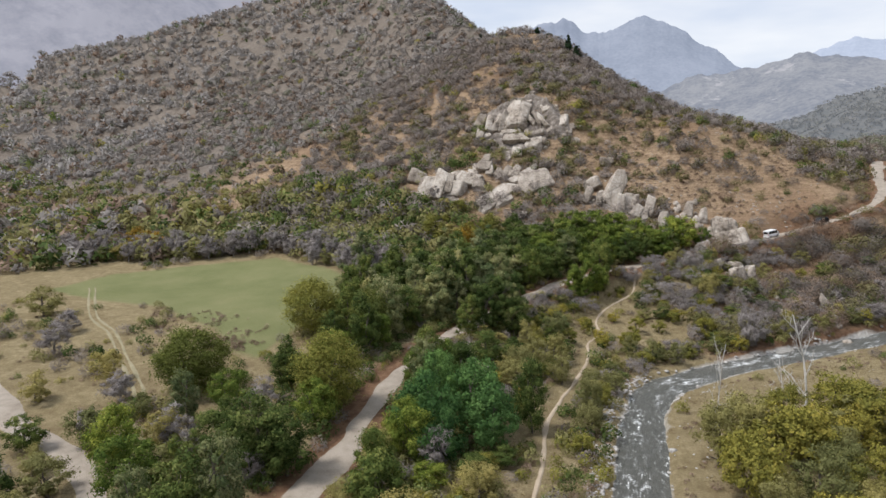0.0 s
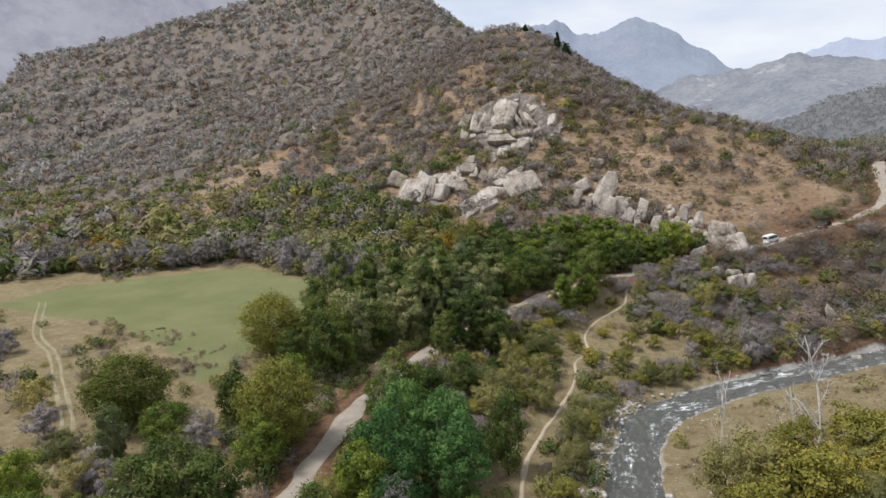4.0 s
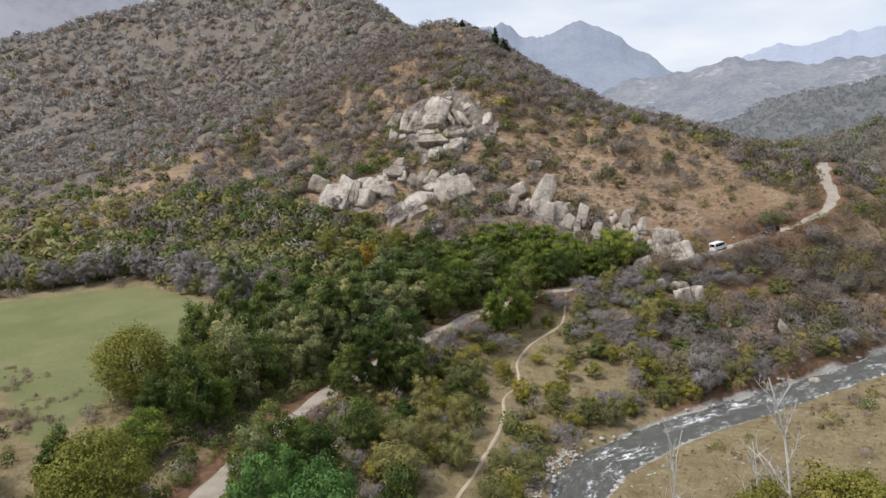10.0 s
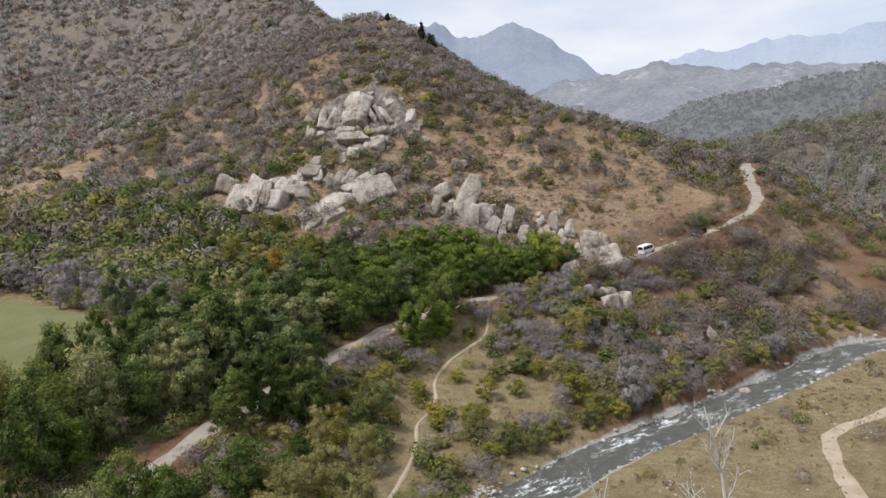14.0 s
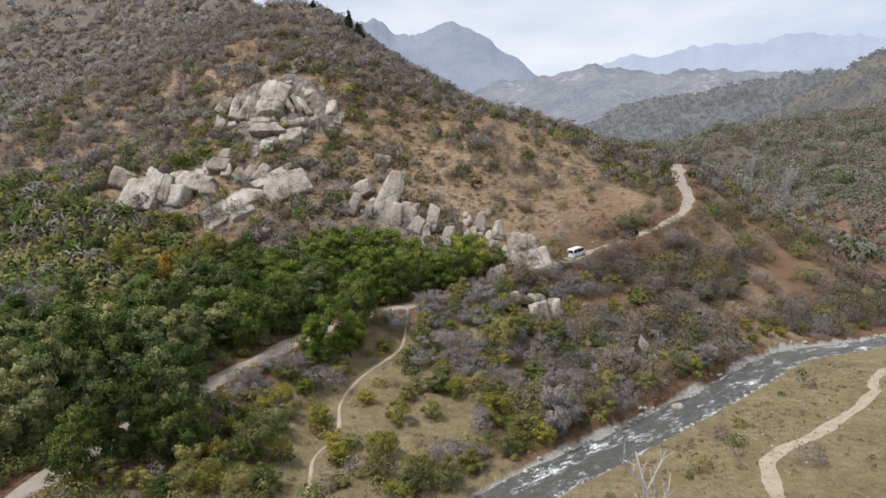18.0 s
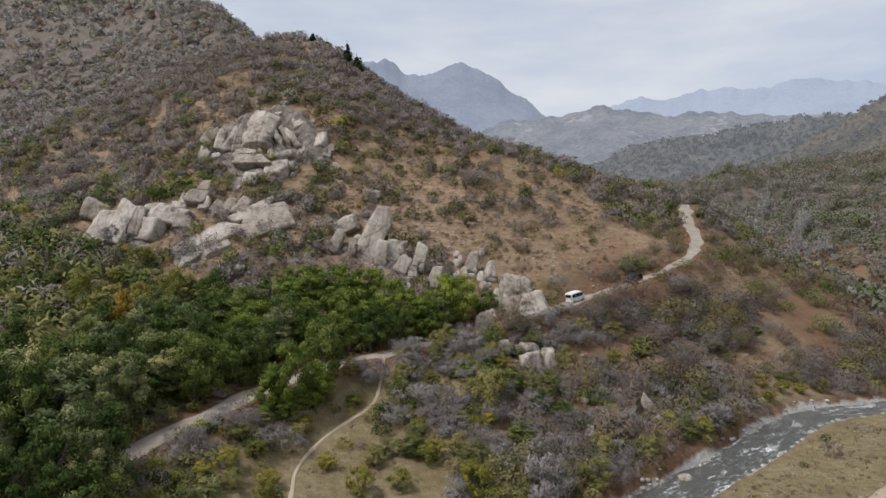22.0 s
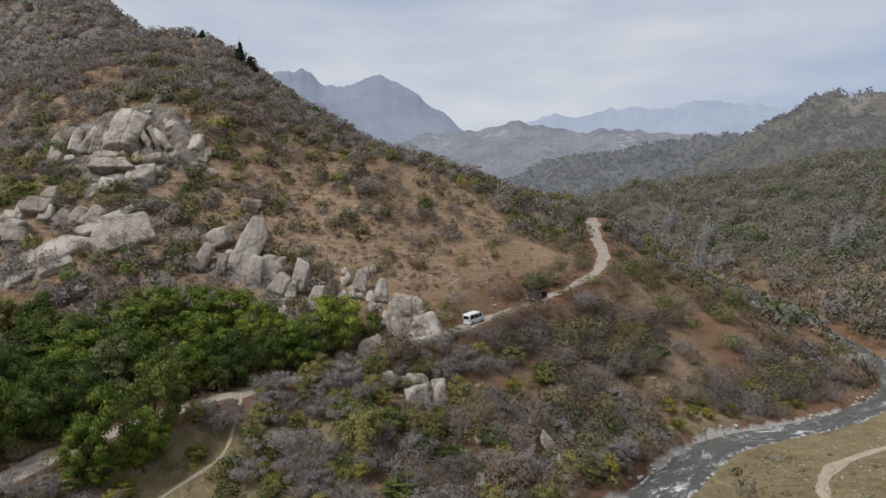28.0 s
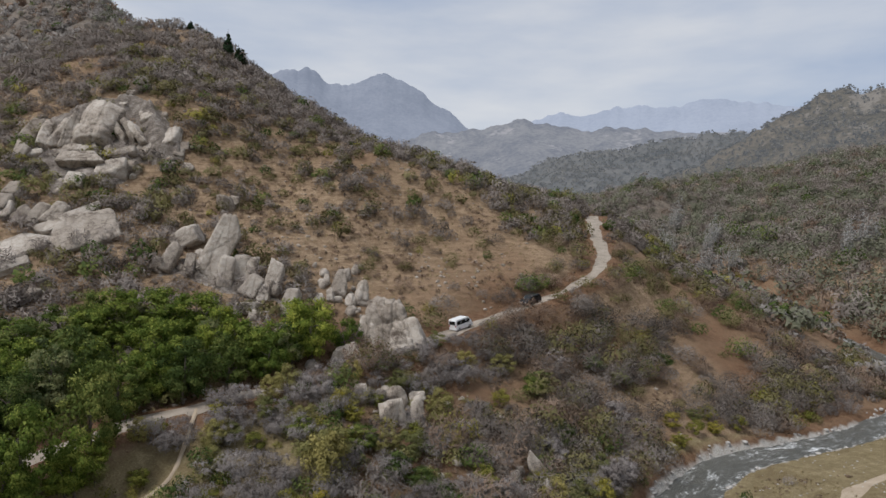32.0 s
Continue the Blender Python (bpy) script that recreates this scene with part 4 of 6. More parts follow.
def build_scrub():
    rng = np.random.default_rng(11)
    bare = lambda n, size, long: [dome(rng, n, size, long, rng.uniform(1.05, 1.4), rng.integers(4, 8), 0.3) for _ in range(8)]
    leafy = lambda n, size: [dome(rng, n, size, 1.5, rng.uniform(1.1, 1.45), rng.integers(4, 8)) for _ in range(8)]
    sets = {"close": (bare(640, 0.03, 7.5), leafy(380, 0.095)), "near": (bare(170, 0.085, 4.4), leafy(150, 0.165)), "mid": (bare(56, 0.22, 2.5), leafy(56, 0.27)), "far": (bare(30, 0.3, 2.4), leafy(30, 0.34)),
            "beyond": (bare(170, 0.07, 4.5), leafy(180, 0.115))}
    def at_close(x, y, z=None):
        """The dry slope between the road and the river."""
        z = land(x, y) if z is None else z
        return (x > 2) & (x < 112) & (y < 178) & (z < 34) & (x < RIVER_X(y) + 3)
    at_near = lambda x, y: (x > -120) & (x < 100) & (y < 245)
    at_mid = lambda x, y: (x > -280) & (x < 230) & (y < 380)
    beyond = lambda x, y: (x > RIVER_X(y) + 5) & (y > 128)
    fields = {
        "close": (seeds(rng, 4800, 2, 112, 66, 178, lambda x, y, z: slope_density(x, y, z) * at_close(x, y, z) * np.clip(0.4 + 0.75 * fractal(x, y, 8, 62, 2), 0.12, 1)), 1.5),
        "near": (seeds(rng, 12000, -120, 100, 70, 245, lambda x, y, z: slope_density(x, y, z) * ~at_close(x, y, z) * ~beyond(x, y)), 1.38),
        "mid": (seeds(rng, 19000, -280, 230, 40, 380, lambda x, y, z: slope_density(x, y, z) * ~at_near(x, y) * ~beyond(x, y)), 1.45),
        "beyond": (seeds(rng, 7000, 70, 330, 128, 520, lambda x, y, z: slope_density(x, y, z) * beyond(x, y)), 1.45),
        "far": (seeds(rng, 28000, -680, 400, 60, 600, lambda x, y, z: slope_density(x, y, z) * ~at_mid(x, y) * ~(beyond(x, y) & (x < 330) & (y < 520))), 2.2),
    }
    for zone, (places, reach) in fields.items():
        x, y, z = places.T
        green = 0.40 + 0.5 * fractal(x, y, 32, 81, 3) + 0.6 * smooth01((46 - z) / 26) * smooth01((-34 - x) / 30) + 0.2 * smooth01((x - 20) / 30) * smooth01((y - 185) / 20)
        green = np.clip(green + 0.12 * (zone == "close") - 0.28 * smooth01((z - 45) / 40) * (x < 20), 0.12, 0.8)
        if zone in ("mid", "far"):
            green = green * np.where((x < 20) & (z > 45), 0.55, 1.0)
        across = beyond(x, y)
        if zone == "close":
            green = np.clip(green + 0.1, 0.25, 0.75)
        draw = rng.random(len(places))
        kinds = np.where(draw < green * 0.6, 1, np.where(draw < green * 0.76, 2, np.where(draw < green * 0.81, 4, np.where(draw > 0.84, 3, 0))))
        kinds = np.where(across, np.where(draw < 0.42, 0, np.where(draw < 0.86, 5, np.where(draw < 0.93, 2, 3))), kinds)
        kinds = np.where((kinds == 1) & (x < -40) & (z < 44) & ~across, np.where(rng.random(len(places)) < 0.35, 2, 6), kinds)
        for k, (name, mat, label) in enumerate((("bare_scrub", TWIG, "leafless grey thorn scrub on the slope"), ("olive_scrub", SCRUB_LEAF, "dull olive-green bushes on the slope"),
                                                ("green_scrub", DARK_LEAF, "dark green bushes on the slope"), ("brown_scrub", BROWN_TWIG, "dark brown thorn brush on the slope"),
                                                ("yellow_scrub", YELLOW_LEAF, "yellow-green bushes on the slope"), ("wood_beyond", WOOD_LEAF, "grey-green trees beyond the river"),
                                                ("olive_woodland", OLIVE_LEAF, "olive-green woodland at the foot of the hill"))):
            if k == 0 and zone == "close":
                mat = DARK_TWIG
            # With distance the twigs change to copies paled by painted haze.
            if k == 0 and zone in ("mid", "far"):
                mat = MID_TWIG if zone == "mid" else HAZED_BRUSH
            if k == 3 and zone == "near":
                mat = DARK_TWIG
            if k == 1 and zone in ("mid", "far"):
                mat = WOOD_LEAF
            p = places[kinds == k]
            if not len(p):
                continue
            tall = 1 + 0.7 * inside(p[:, 0], p[:, 1], FOREST) + (0.9 if zone == "beyond" else -0.1) * beyond(p[:, 0], p[:, 1])
            tall = tall * (1 + 0.2 * smooth01((p[:, 0] - 6) / 8) * smooth01((24 - p[:, 2]) / 5)) * (1 - 0.1 * inside(p[:, 0], p[:, 1], OPEN_SLOPE))
            sc = rng.uniform(0.75, 1.15, len(p)) * rng.uniform(0.8, 1.95, len(p)) * reach * tall
            scattered(name, sets[zone][0 if k in (0, 3) else 1], p, rng.uniform(0, 6.3, len(p)), sc, mat, label, "scrub", 5 + k)


build_scrub()


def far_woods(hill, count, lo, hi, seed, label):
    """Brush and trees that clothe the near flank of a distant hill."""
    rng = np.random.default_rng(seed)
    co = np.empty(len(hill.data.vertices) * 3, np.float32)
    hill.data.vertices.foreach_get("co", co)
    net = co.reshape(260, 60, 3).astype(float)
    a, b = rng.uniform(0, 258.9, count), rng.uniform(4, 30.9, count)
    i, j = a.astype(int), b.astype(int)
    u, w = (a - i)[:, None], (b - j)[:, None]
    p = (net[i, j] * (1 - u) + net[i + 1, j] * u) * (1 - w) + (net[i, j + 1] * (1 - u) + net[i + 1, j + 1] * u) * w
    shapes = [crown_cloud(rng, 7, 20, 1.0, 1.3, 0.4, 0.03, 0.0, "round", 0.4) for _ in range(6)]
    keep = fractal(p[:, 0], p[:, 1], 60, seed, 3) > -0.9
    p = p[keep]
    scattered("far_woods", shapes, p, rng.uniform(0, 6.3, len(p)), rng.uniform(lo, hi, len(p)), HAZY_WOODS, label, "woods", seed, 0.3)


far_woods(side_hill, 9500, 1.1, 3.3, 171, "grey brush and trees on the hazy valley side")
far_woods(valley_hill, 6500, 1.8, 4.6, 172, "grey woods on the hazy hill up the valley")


# ---- rock outcrops ----
BIG_NET, NET, SMALL_NET = round_net(5), round_net(4), round_net(2)


def rock_shape(rng, size, net, rough=1.0, taper=0.0, sharp=26):
    """A block cut by chance planes, with softened edges, a few cracks and light weathering."""
    d, f = net
    extra = 7 if sharp > 15 else 3
    n = np.vstack([np.eye(3), -np.eye(3), rng.normal(size=(extra, 3))])
    n[:6] += rng.normal(size=(6, 3)) * (0.2 if extra == 7 else 0.1)
    n /= np.linalg.norm(n, axis=1)[:, None]
    h = np.r_[rng.uniform(0.78, 0.98, 6), rng.uniform(0.85, 1.1, extra) + (0.12 if extra < 7 else 0)]
    cut = np.maximum(d @ n.T, 1e-3) / h
    r = (cut**sharp).sum(1) ** (-1 / sharp)
    p = d * r[:, None]
    off = rng.uniform(0, 60)
    q = p * np.array(size) / max(size) * 2
    wear = fractal(q[:, 0] + off + q[:, 2] * 0.6, q[:, 1] + q[:, 2] * 0.8, 1.0, int(off), 4)
    groove = np.zeros(len(p))
    for k in range(5):
        m = rng.normal(size=3) * ((1, 0.35, 0.2) if k < 3 else (0.2, 0.3, 1))
        m /= np.linalg.norm(m)
        s = p @ m - rng.uniform(-0.6, 0.6) + 0.06 * wear
        groove += np.exp(-((s / 0.03) ** 2))
    p = p * (1 + rough * (0.05 * wear - 0.1 * np.clip(groove, 0, 1.1)))[:, None]
    p[:, :2] *= (1 - taper * np.clip(p[:, 2:3] * 0.5 + 0.5, 0, 1))
    return p * np.array(size), f


def outcrop(name, label, rows, seed, tip, lift, grow, rough=1.0, taper=0.2, rubble=0, sharp=26):
    """An outcrop of several blocks (place on the land, width, height and lean of each) with broken rubble between them."""
    rng = np.random.default_rng(seed)
    xs, ys = np.array([r[0] for r in rows]), np.array([r[1] for r in rows])
    base = Vector((xs.mean(), ys.mean(), float(land([xs.mean()], [ys.mean()])[0])))
    ob = tagged(new(name), label, "rock")
    ob.location = base
    for x, y, w, h, lean in rows:
        z = float(land([x], [y])[0])
        v, f = rock_shape(rng, (w * 0.58 * grow, max(w, 0.5 * h) * 0.5, h * 0.57 * grow), BIG_NET if max(w, h) > 7 else NET if max(w, h) > 1.6 else SMALL_NET, rough, taper * rng.uniform(0.5, 1.6), sharp)
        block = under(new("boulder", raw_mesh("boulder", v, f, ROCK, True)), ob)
        block.matrix_local = pose(x - base.x, y - base.y + 0.2 * w, z - base.z + (lift + (0.14 if lean > 24 else 0)) * h, tip + rng.uniform(-6, 6), -lean, rng.uniform(-14, 14))
    for _ in range(rubble):
        k = rng.integers(0, len(rows))
        x, y = rows[k][0] + rng.normal() * 2.4, rows[k][1] + rng.normal() * 2.6
        w = rng.uniform(0.5, 1.9) * rng.uniform(0.6, 1.0)
        v, f = rock_shape(rng, (w * 0.6, w * 0.6, w * rng.uniform(0.4, 0.85)), SMALL_NET, 0.8, rng.uniform(0, 0.4))
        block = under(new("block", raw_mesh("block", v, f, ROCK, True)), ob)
        block.matrix_local = pose(x - base.x, y - base.y, float(land([x], [y])[0]) - base.z + 0.15 * w, tip, rng.uniform(-40, 40), rng.uniform(0, 360))
    return ob


def bedrock(parent, poly, rise, seed):
    """Broken bedrock that stands out of the slope between an outcrop's blocks, in steps and ribs."""
    poly = np.array(poly, float)
    lo, hi = poly.min(0) - 1, poly.max(0) + 1
    X, Y = np.meshgrid(np.arange(lo[0], hi[0], 0.45), np.arange(lo[1], hi[1], 0.45))
    x, y = X.ravel(), Y.ravel()
    e = edge_distance(x, y, poly) + 0.9 * fractal(x, y, 3.5, seed, 3)
    q = fractal(x + 0.5 * y, y * 0.45, 3.2, seed + 3, 3)
    step = np.round(q * 3.2) / 3.2 * 0.75 + 0.25 * q + 0.12 * fractal(x, y, 0.9, seed + 7, 2)
    z = land(x, y) + np.where(e > 0, rise * smooth01(e / 2.0) * (0.5 + 0.75 * step), -0.5) - 0.05
    ny, nx = X.shape
    i = (np.arange(ny - 1)[:, None] * nx + np.arange(nx - 1)).ravel()
    F = np.c_[i, i + 1, i + nx + 1, i + nx]
    F = F[(e[F] > -0.6).all(1)]
    used, F = np.unique(F, return_inverse=True)
    V = np.c_[x, y, z][used] - np.array(parent.location)
    under(new("bedrock", raw_mesh("bedrock", V, F.reshape(-1, 4), CREVICE_ROCK)), parent)


def lying_slab(parent, a, b, width, thick, seed, taper=0.2):
    """A smooth slab that lies on the slope from one place to another, its face to the open valley."""
    rng = np.random.default_rng(seed)
    a, b = (Vector((x, y, float(land([x], [y])[0]))) for x, y in (a, b))
    ex = (b - a).normalized()
    ey = Vector((0, -0.72, 0.69)).cross(ex).normalized()
    en = ex.cross(ey)
    v, f = rock_shape(rng, (width * 0.5, thick, (b - a).length * 0.56), BIG_NET, 0.5, taper, 12)
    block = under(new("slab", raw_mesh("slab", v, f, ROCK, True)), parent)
    m = Matrix((ey, -en, ex)).transposed().to_4x4()
    m.translation = (a + b) / 2 + en * thick * 0.2 - parent.location
    block.matrix_local = m


cliff = outcrop("rock_outcrop", "large pale granite cliff with deep cracks on the hillside",
        [(-43.7, 166.3, 8.3, 11.6, -5), (-55.8, 167.9, 3.7, 6.3, -15), (-52.6, 165.6, 2.5, 7.8, -8), (-50.1, 165.5, 2.8, 6.7, -25), (-47.8, 165.8, 2.5, 8.6, -12), (-39.2, 166.6, 1.9, 6.3, 35), (-37.1, 166.7, 1.6, 6.0, 38), (-35.0, 165.3, 1.6, 6.5, 38), (-40.8, 172.9, 2.3, 2.3, 10), (-39.8, 175.2, 2.5, 1.5, 0), (-33.9, 168.7, 3.6, 3.3, 30), (-36.0, 170.9, 2.0, 2.0, 20), (-31.9, 167.3, 1.6, 2.0, 30), (-32.7, 163.5, 2.0, 2.0, 0), (-28.3, 165.0, 3.3, 5.6, 5), (-26.7, 163.6, 2.1, 2.2, 0), (-24.3, 161.3, 2.6, 2.2, 0), (-27.8, 161.0, 1.9, 1.9, 0), (-25.7, 165.2, 1.9, 2.3, 0), (-54.6, 160.6, 2.6, 3.3, -10), (-52.7, 161.5, 3.0, 2.0, 0), (-48.3, 161.7, 2.4, 2.6, 0), (-39.6, 163.1, 1.9, 3.2, 30), (-30.7, 164.9, 1.6, 2.7, 25)], 200, -30, 0.27, 0.98, 1.2, 0.14, 46, 18)
ledges = outcrop("rock_outcrop", "broken pale granite ledges at the foot of the cliff",
        [(-45.6, 163.1, 6.2, 1.8, 0), (-42.8, 158.0, 7.6, 3.4, 0), (-36.6, 157.1, 5.6, 4.1, 8), (-36.1, 162.7, 5.6, 1.7, 12), (-40.9, 162.7, 2.7, 1.6, 0), (-34.1, 158.8, 2.8, 3.3, 20), (-41.1, 152.0, 3.2, 3.1, 0), (-49.5, 148.7, 2.7, 3.0, 0), (-49.4, 142.8, 4.5, 3.4, -10), (-51.9, 143.3, 2.4, 2.9, 0), (-47.5, 142.5, 2.4, 3.3, 0), (-45.1, 142.0, 2.6, 3.1, -28), (-42.5, 142.0, 2.3, 4.9, -28), (-39.9, 142.5, 2.3, 5.1, -30), (-52.9, 141.7, 2.6, 1.9, 0)], 201, -30, 0.28, 1.0, 1.0, 0.12, 30, 14)
rounded = outcrop("rock_outcrop", "rounded pale granite blocks split by cracks",
        [(-60.5, 134.4, 3.9, 8.2, -12), (-58.0, 135.0, 2.8, 7.4, -8), (-55.4, 134.4, 3.8, 4.6, -6), (-52.7, 137.7, 6.4, 4.4, -8), (-56.4, 139.0, 4.4, 4.2, 0), (-64.1, 134.9, 3.6, 6.8, -20), (-70.1, 141.5, 5.2, 4.1, -22), (-66.2, 137.8, 2.7, 5.3, -20), (-49.4, 136.8, 3.3, 2.8, 0), (-61.8, 133.8, 2.1, 5.1, -12)], 203, -24, 0.32, 1.05, 0.9, 0.06, 12, 11)
long_slab = tagged(new("rock_slab"), "long smooth pale grey rock slab lying up the slope", "rock")
long_slab.location = (-38, 136, float(land([-38], [136])[0]))
for k, row in enumerate((((-47.4, 128.6), (-39.2, 138.8), 7.0, 1.3, 0.2), ((-38.8, 137.6), (-29.2, 141.6), 8.0, 1.2, -0.12), ((-37.6, 141), (-34.6, 146), 3.2, 1.6, 0.5),
                         ((-43.2, 129.2), (-38.7, 133.2), 2.4, 1.0, 0.2), ((-40.5, 139), (-37.2, 142.2), 3.0, 1.3, 0.2))):
    lying_slab(long_slab, *row[:4], 220 + k, row[4])
leaning = outcrop("rock_outcrop", "row of tall leaning pale rock slabs above green trees",
        [(-11.6, 133.7, 4.1, 8.9, -24), (-17.3, 137.7, 4.1, 3.4, 28), (-15.8, 140.2, 1.3, 1.5, 0), (-18.3, 132.7, 2.1, 4.7, -18), (-20, 132.2, 2.1, 2.3, -30), (-15.4, 132.2, 1.4, 3.1, 0), (-9.6, 131.3, 2.1, 4.4, -6), (-7.8, 132.6, 2.7, 4.4, -15), (-6.1, 132.6, 1.7, 4.2, -12), (-5.4, 129.5, 2.6, 3.3, -30), (-2.4, 130.3, 2.6, 5.4, -10), (-3.5, 128.9, 1.7, 2.4, 0), (0.7, 125.9, 2.3, 3.6, -8), (-5.2, 125.4, 3.2, 1.6, 0)], 205, -14, 0.4, 1.08, 0.7, 0.1, 14, 14)
outcrop("rock_outcrop", "small crumbled pale rock outcrop in dry grass",
        [(7.3, 133.7, 2.9, 4.4, 0), (5.2, 135.5, 1.4, 1.9, 0), (9.1, 131.8, 1.7, 2.1, 0), (11, 132.5, 2.6, 4, 0), (6.1, 131.5, 1.3, 1.9, 0), (8.1, 138.3, 1.6, 2, 0)], 206, -14, 0.38, 1.0, 1.4, 0.3, 22)
outcrop("rock_outcrop", "pale pinkish jagged crag beside the gravel road",
        [(15, 121.2, 6.6, 7.4, 6), (17.9, 119.9, 4.4, 4.6, 18), (12.6, 122.3, 3.4, 5.2, -6), (16.6, 119.4, 4, 3.6, 10), (14, 120, 3.6, 4.6, 0), (9.9, 115.5, 2.9, 2.9, 20), (8.4, 115.4, 1.8, 2.1, 0)], 207, -16, 0.3, 1.1, 2.0, 0.32, 22, 12)
outcrop("rock_outcrop", "stacked weathered grey stone blocks standing on the slope",
        [(15.8, 107.7, 2.5, 2.1, 0), (18.6, 109, 1.9, 1.4, 6), (18.2, 104.3, 1.4, 3.4, 0), (15.2, 103.7, 2.6, 2.8, 0), (13.2, 107.3, 1, 1.2, 0), (11.7, 106.4, 2, 2.3, 0)], 208, -8, 0.4, 1.05, 1.2, 0.1, 14)

outcrop("rock_outcrop", "low broken rock ledges jutting from the brown slope",
        [(25.8, 106, 2.6, 1.5, -30), (22.7, 104, 1.5, 1.6, -20), (21, 103.2, 1, 1, 0), (30.8, 107.2, 2, 1.6, 30), (28.9, 109.6, 1.5, 1.1, 20), (33.6, 108.4, 1.2, 1.3, 30), (25.5, 100.8, 3, 2.4, -10), (27.2, 99.8, 2, 2.4, 0), (31.2, 98.7, 1.6, 3.2, 35), (32, 95.5, 1.4, 2.8, 20), (31.3, 92, 1.5, 2.6, 15), (21.4, 90.7, 1.3, 2, 0), (28.5, 97.5, 1.8, 1.8, 10)], 209, -12, 0.34, 1.0, 1.6, 0.25, 26)


bedrock(cliff, [(-59, 164), (-52, 160.5), (-42, 160), (-31, 160.5), (-25, 162.5), (-25, 169), (-34, 173), (-44, 176), (-54, 174), (-60, 169)], 1.9, 240)
bedrock(ledges, [(-54, 156), (-44, 150.5), (-38, 153), (-33.5, 157), (-34, 163), (-45, 165), (-54, 163.5)], 1.3, 250)
bedrock(rounded, [(-67, 134), (-62, 131), (-54, 132), (-52.5, 138), (-57, 141), (-66, 140)], 1.6, 260)
bedrock(leaning, [(-20.5, 131), (-12, 130), (-3, 127), (1, 124.5), (1, 128), (-6, 133), (-13, 136), (-20, 135)], 0.9, 270)


def boulder(x, y, w, h, lean, seed, label="rounded grey boulder lying on the slope"):
    rng = np.random.default_rng(seed)
    v, f = rock_shape(rng, (w * 0.56, w * 0.55, h * 0.6), NET if w > 1.6 else SMALL_NET, 0.7)
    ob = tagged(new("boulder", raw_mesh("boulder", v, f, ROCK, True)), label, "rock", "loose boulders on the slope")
    ob.matrix_world = pose(x, y, float(land([x], [y])[0]) + 0.3 * h, 0, -lean, rng.uniform(0, 360))


for k, row in enumerate([(22.3, 109.9, 1.1, 0.6, 0), (42.4, 119.2, 1.9, 1.9, 0), (52.8, 112.4, 1.2, 1.0, 0), (29.3, 108.7, 1.2, 0.9, 0)]):
    boulder(*row, 300 + k)
for k, row in enumerate([(-14.7, 152.6, 2.6, 2.6, 0), (-13.3, 153.6, 1.8, 1.8, 0), (-35, 126, 1.8, 1.8, 0)]):
    boulder(*row, 330 + k, "pale rock showing through dry grass")


def scree(name, count, x0, x1, y0, y1, keep, lo, hi, mat, label, seed):
    """Small stones that nobody could count."""
    rng = np.random.default_rng(seed)
    p = seeds(rng, count, x0, x1, y0, y1, keep)
    shapes = [rock_shape(rng, (1, 0.85, 0.7), SMALL_NET if hi > 0.5 else TINY_NET, 0.8) for _ in range(8)]
    return scattered(name, shapes, p, rng.uniform(0, 6.3, len(p)), rng.uniform(lo, hi, len(p)) ** 1.0, mat, label, "stones", seed, 0.02)


TINY_NET = round_net(1)
shore = lambda x, y, z: np.exp(-(((near_line(x, y, RIVER)[0] - river_half(y) - 0.75 - 0.4 * fractal(x, y, 7, 31, 2)) / 0.4) ** 2))
scree("river_stones", 30000, -14, 110, 0, 140, shore, 0.14, 0.45, PEBBLE, "pale stones along the river edge", 41)
scree("river_boulders", 4200, -12, 110, 0, 140, lambda x, y, z: (near_line(x, y, RIVER)[0] < river_half(y)) * 0.3, 0.14, 0.36, PEBBLE, "wet boulders in the rapids", 42)
scree("gravel_bar", 9000, -14, 4, 8, 60, lambda x, y, z: np.exp(-(((near_line(x, y, RIVER)[0] - 4.3) / 0.9) ** 2)) * (x < near_line(x, y, RIVER)[0] * 0 - 4), 0.08, 0.26, PEBBLE, "gravel bar of grey pebbles beside the river", 43)
scree("bank_stones", 5200, -4, 100, 20, 125, lambda x, y, z: (x > RIVER_X(y) + 3.2) * (z < 8.5) * np.clip(0.25 + fractal(x, y, 9, 45, 2), 0, 1), 0.05, 0.2, PEBBLE, "small pale stones strewn on the dry river flat", 45)
scree("slope_rubble", 2600, -75, 60, 100, 180, lambda x, y, z: 0.12 + 0.8 * (fractal(x, y, 12, 44, 2) > 0.45) * (z > 9) * clear(x, y), 0.15, 0.5, ROCK, "scattered pale stones on the slope", 44)


# ---- vehicles on the road ----
def paint(name, colour, rough=0.35, metal=0.0):
    m, t, bsdf = blank(name)
    n = noise_out(t, 3.0, 4)
    t.links.new(mixed(t, n, tuple(c * 0.82 for c in colour), colour), bsdf.inputs["Base Color"])
    bsdf.inputs["Roughness"].default_value, bsdf.inputs["Metallic"].default_value = rough, metal
    return m


WHITE_PAINT, BLACK_PAINT = paint("white_car_paint", (0.80, 0.80, 0.79)), paint("black_car_paint", (0.02, 0.02, 0.022), 0.25)
CAR_GLASS, TYRE, RIM = paint("tinted_car_glass", (0.012, 0.014, 0.016), 0.08), paint("tyre_rubber", (0.022, 0.022, 0.022), 0.9), paint("steel_rim", (0.45, 0.45, 0.46), 0.35, 1.0)
RED_LAMP, CLEAR_LAMP = paint("red_lamp_glass", (0.35, 0.02, 0.02), 0.2), paint("clear_lamp_glass", (0.7, 0.7, 0.68), 0.15)


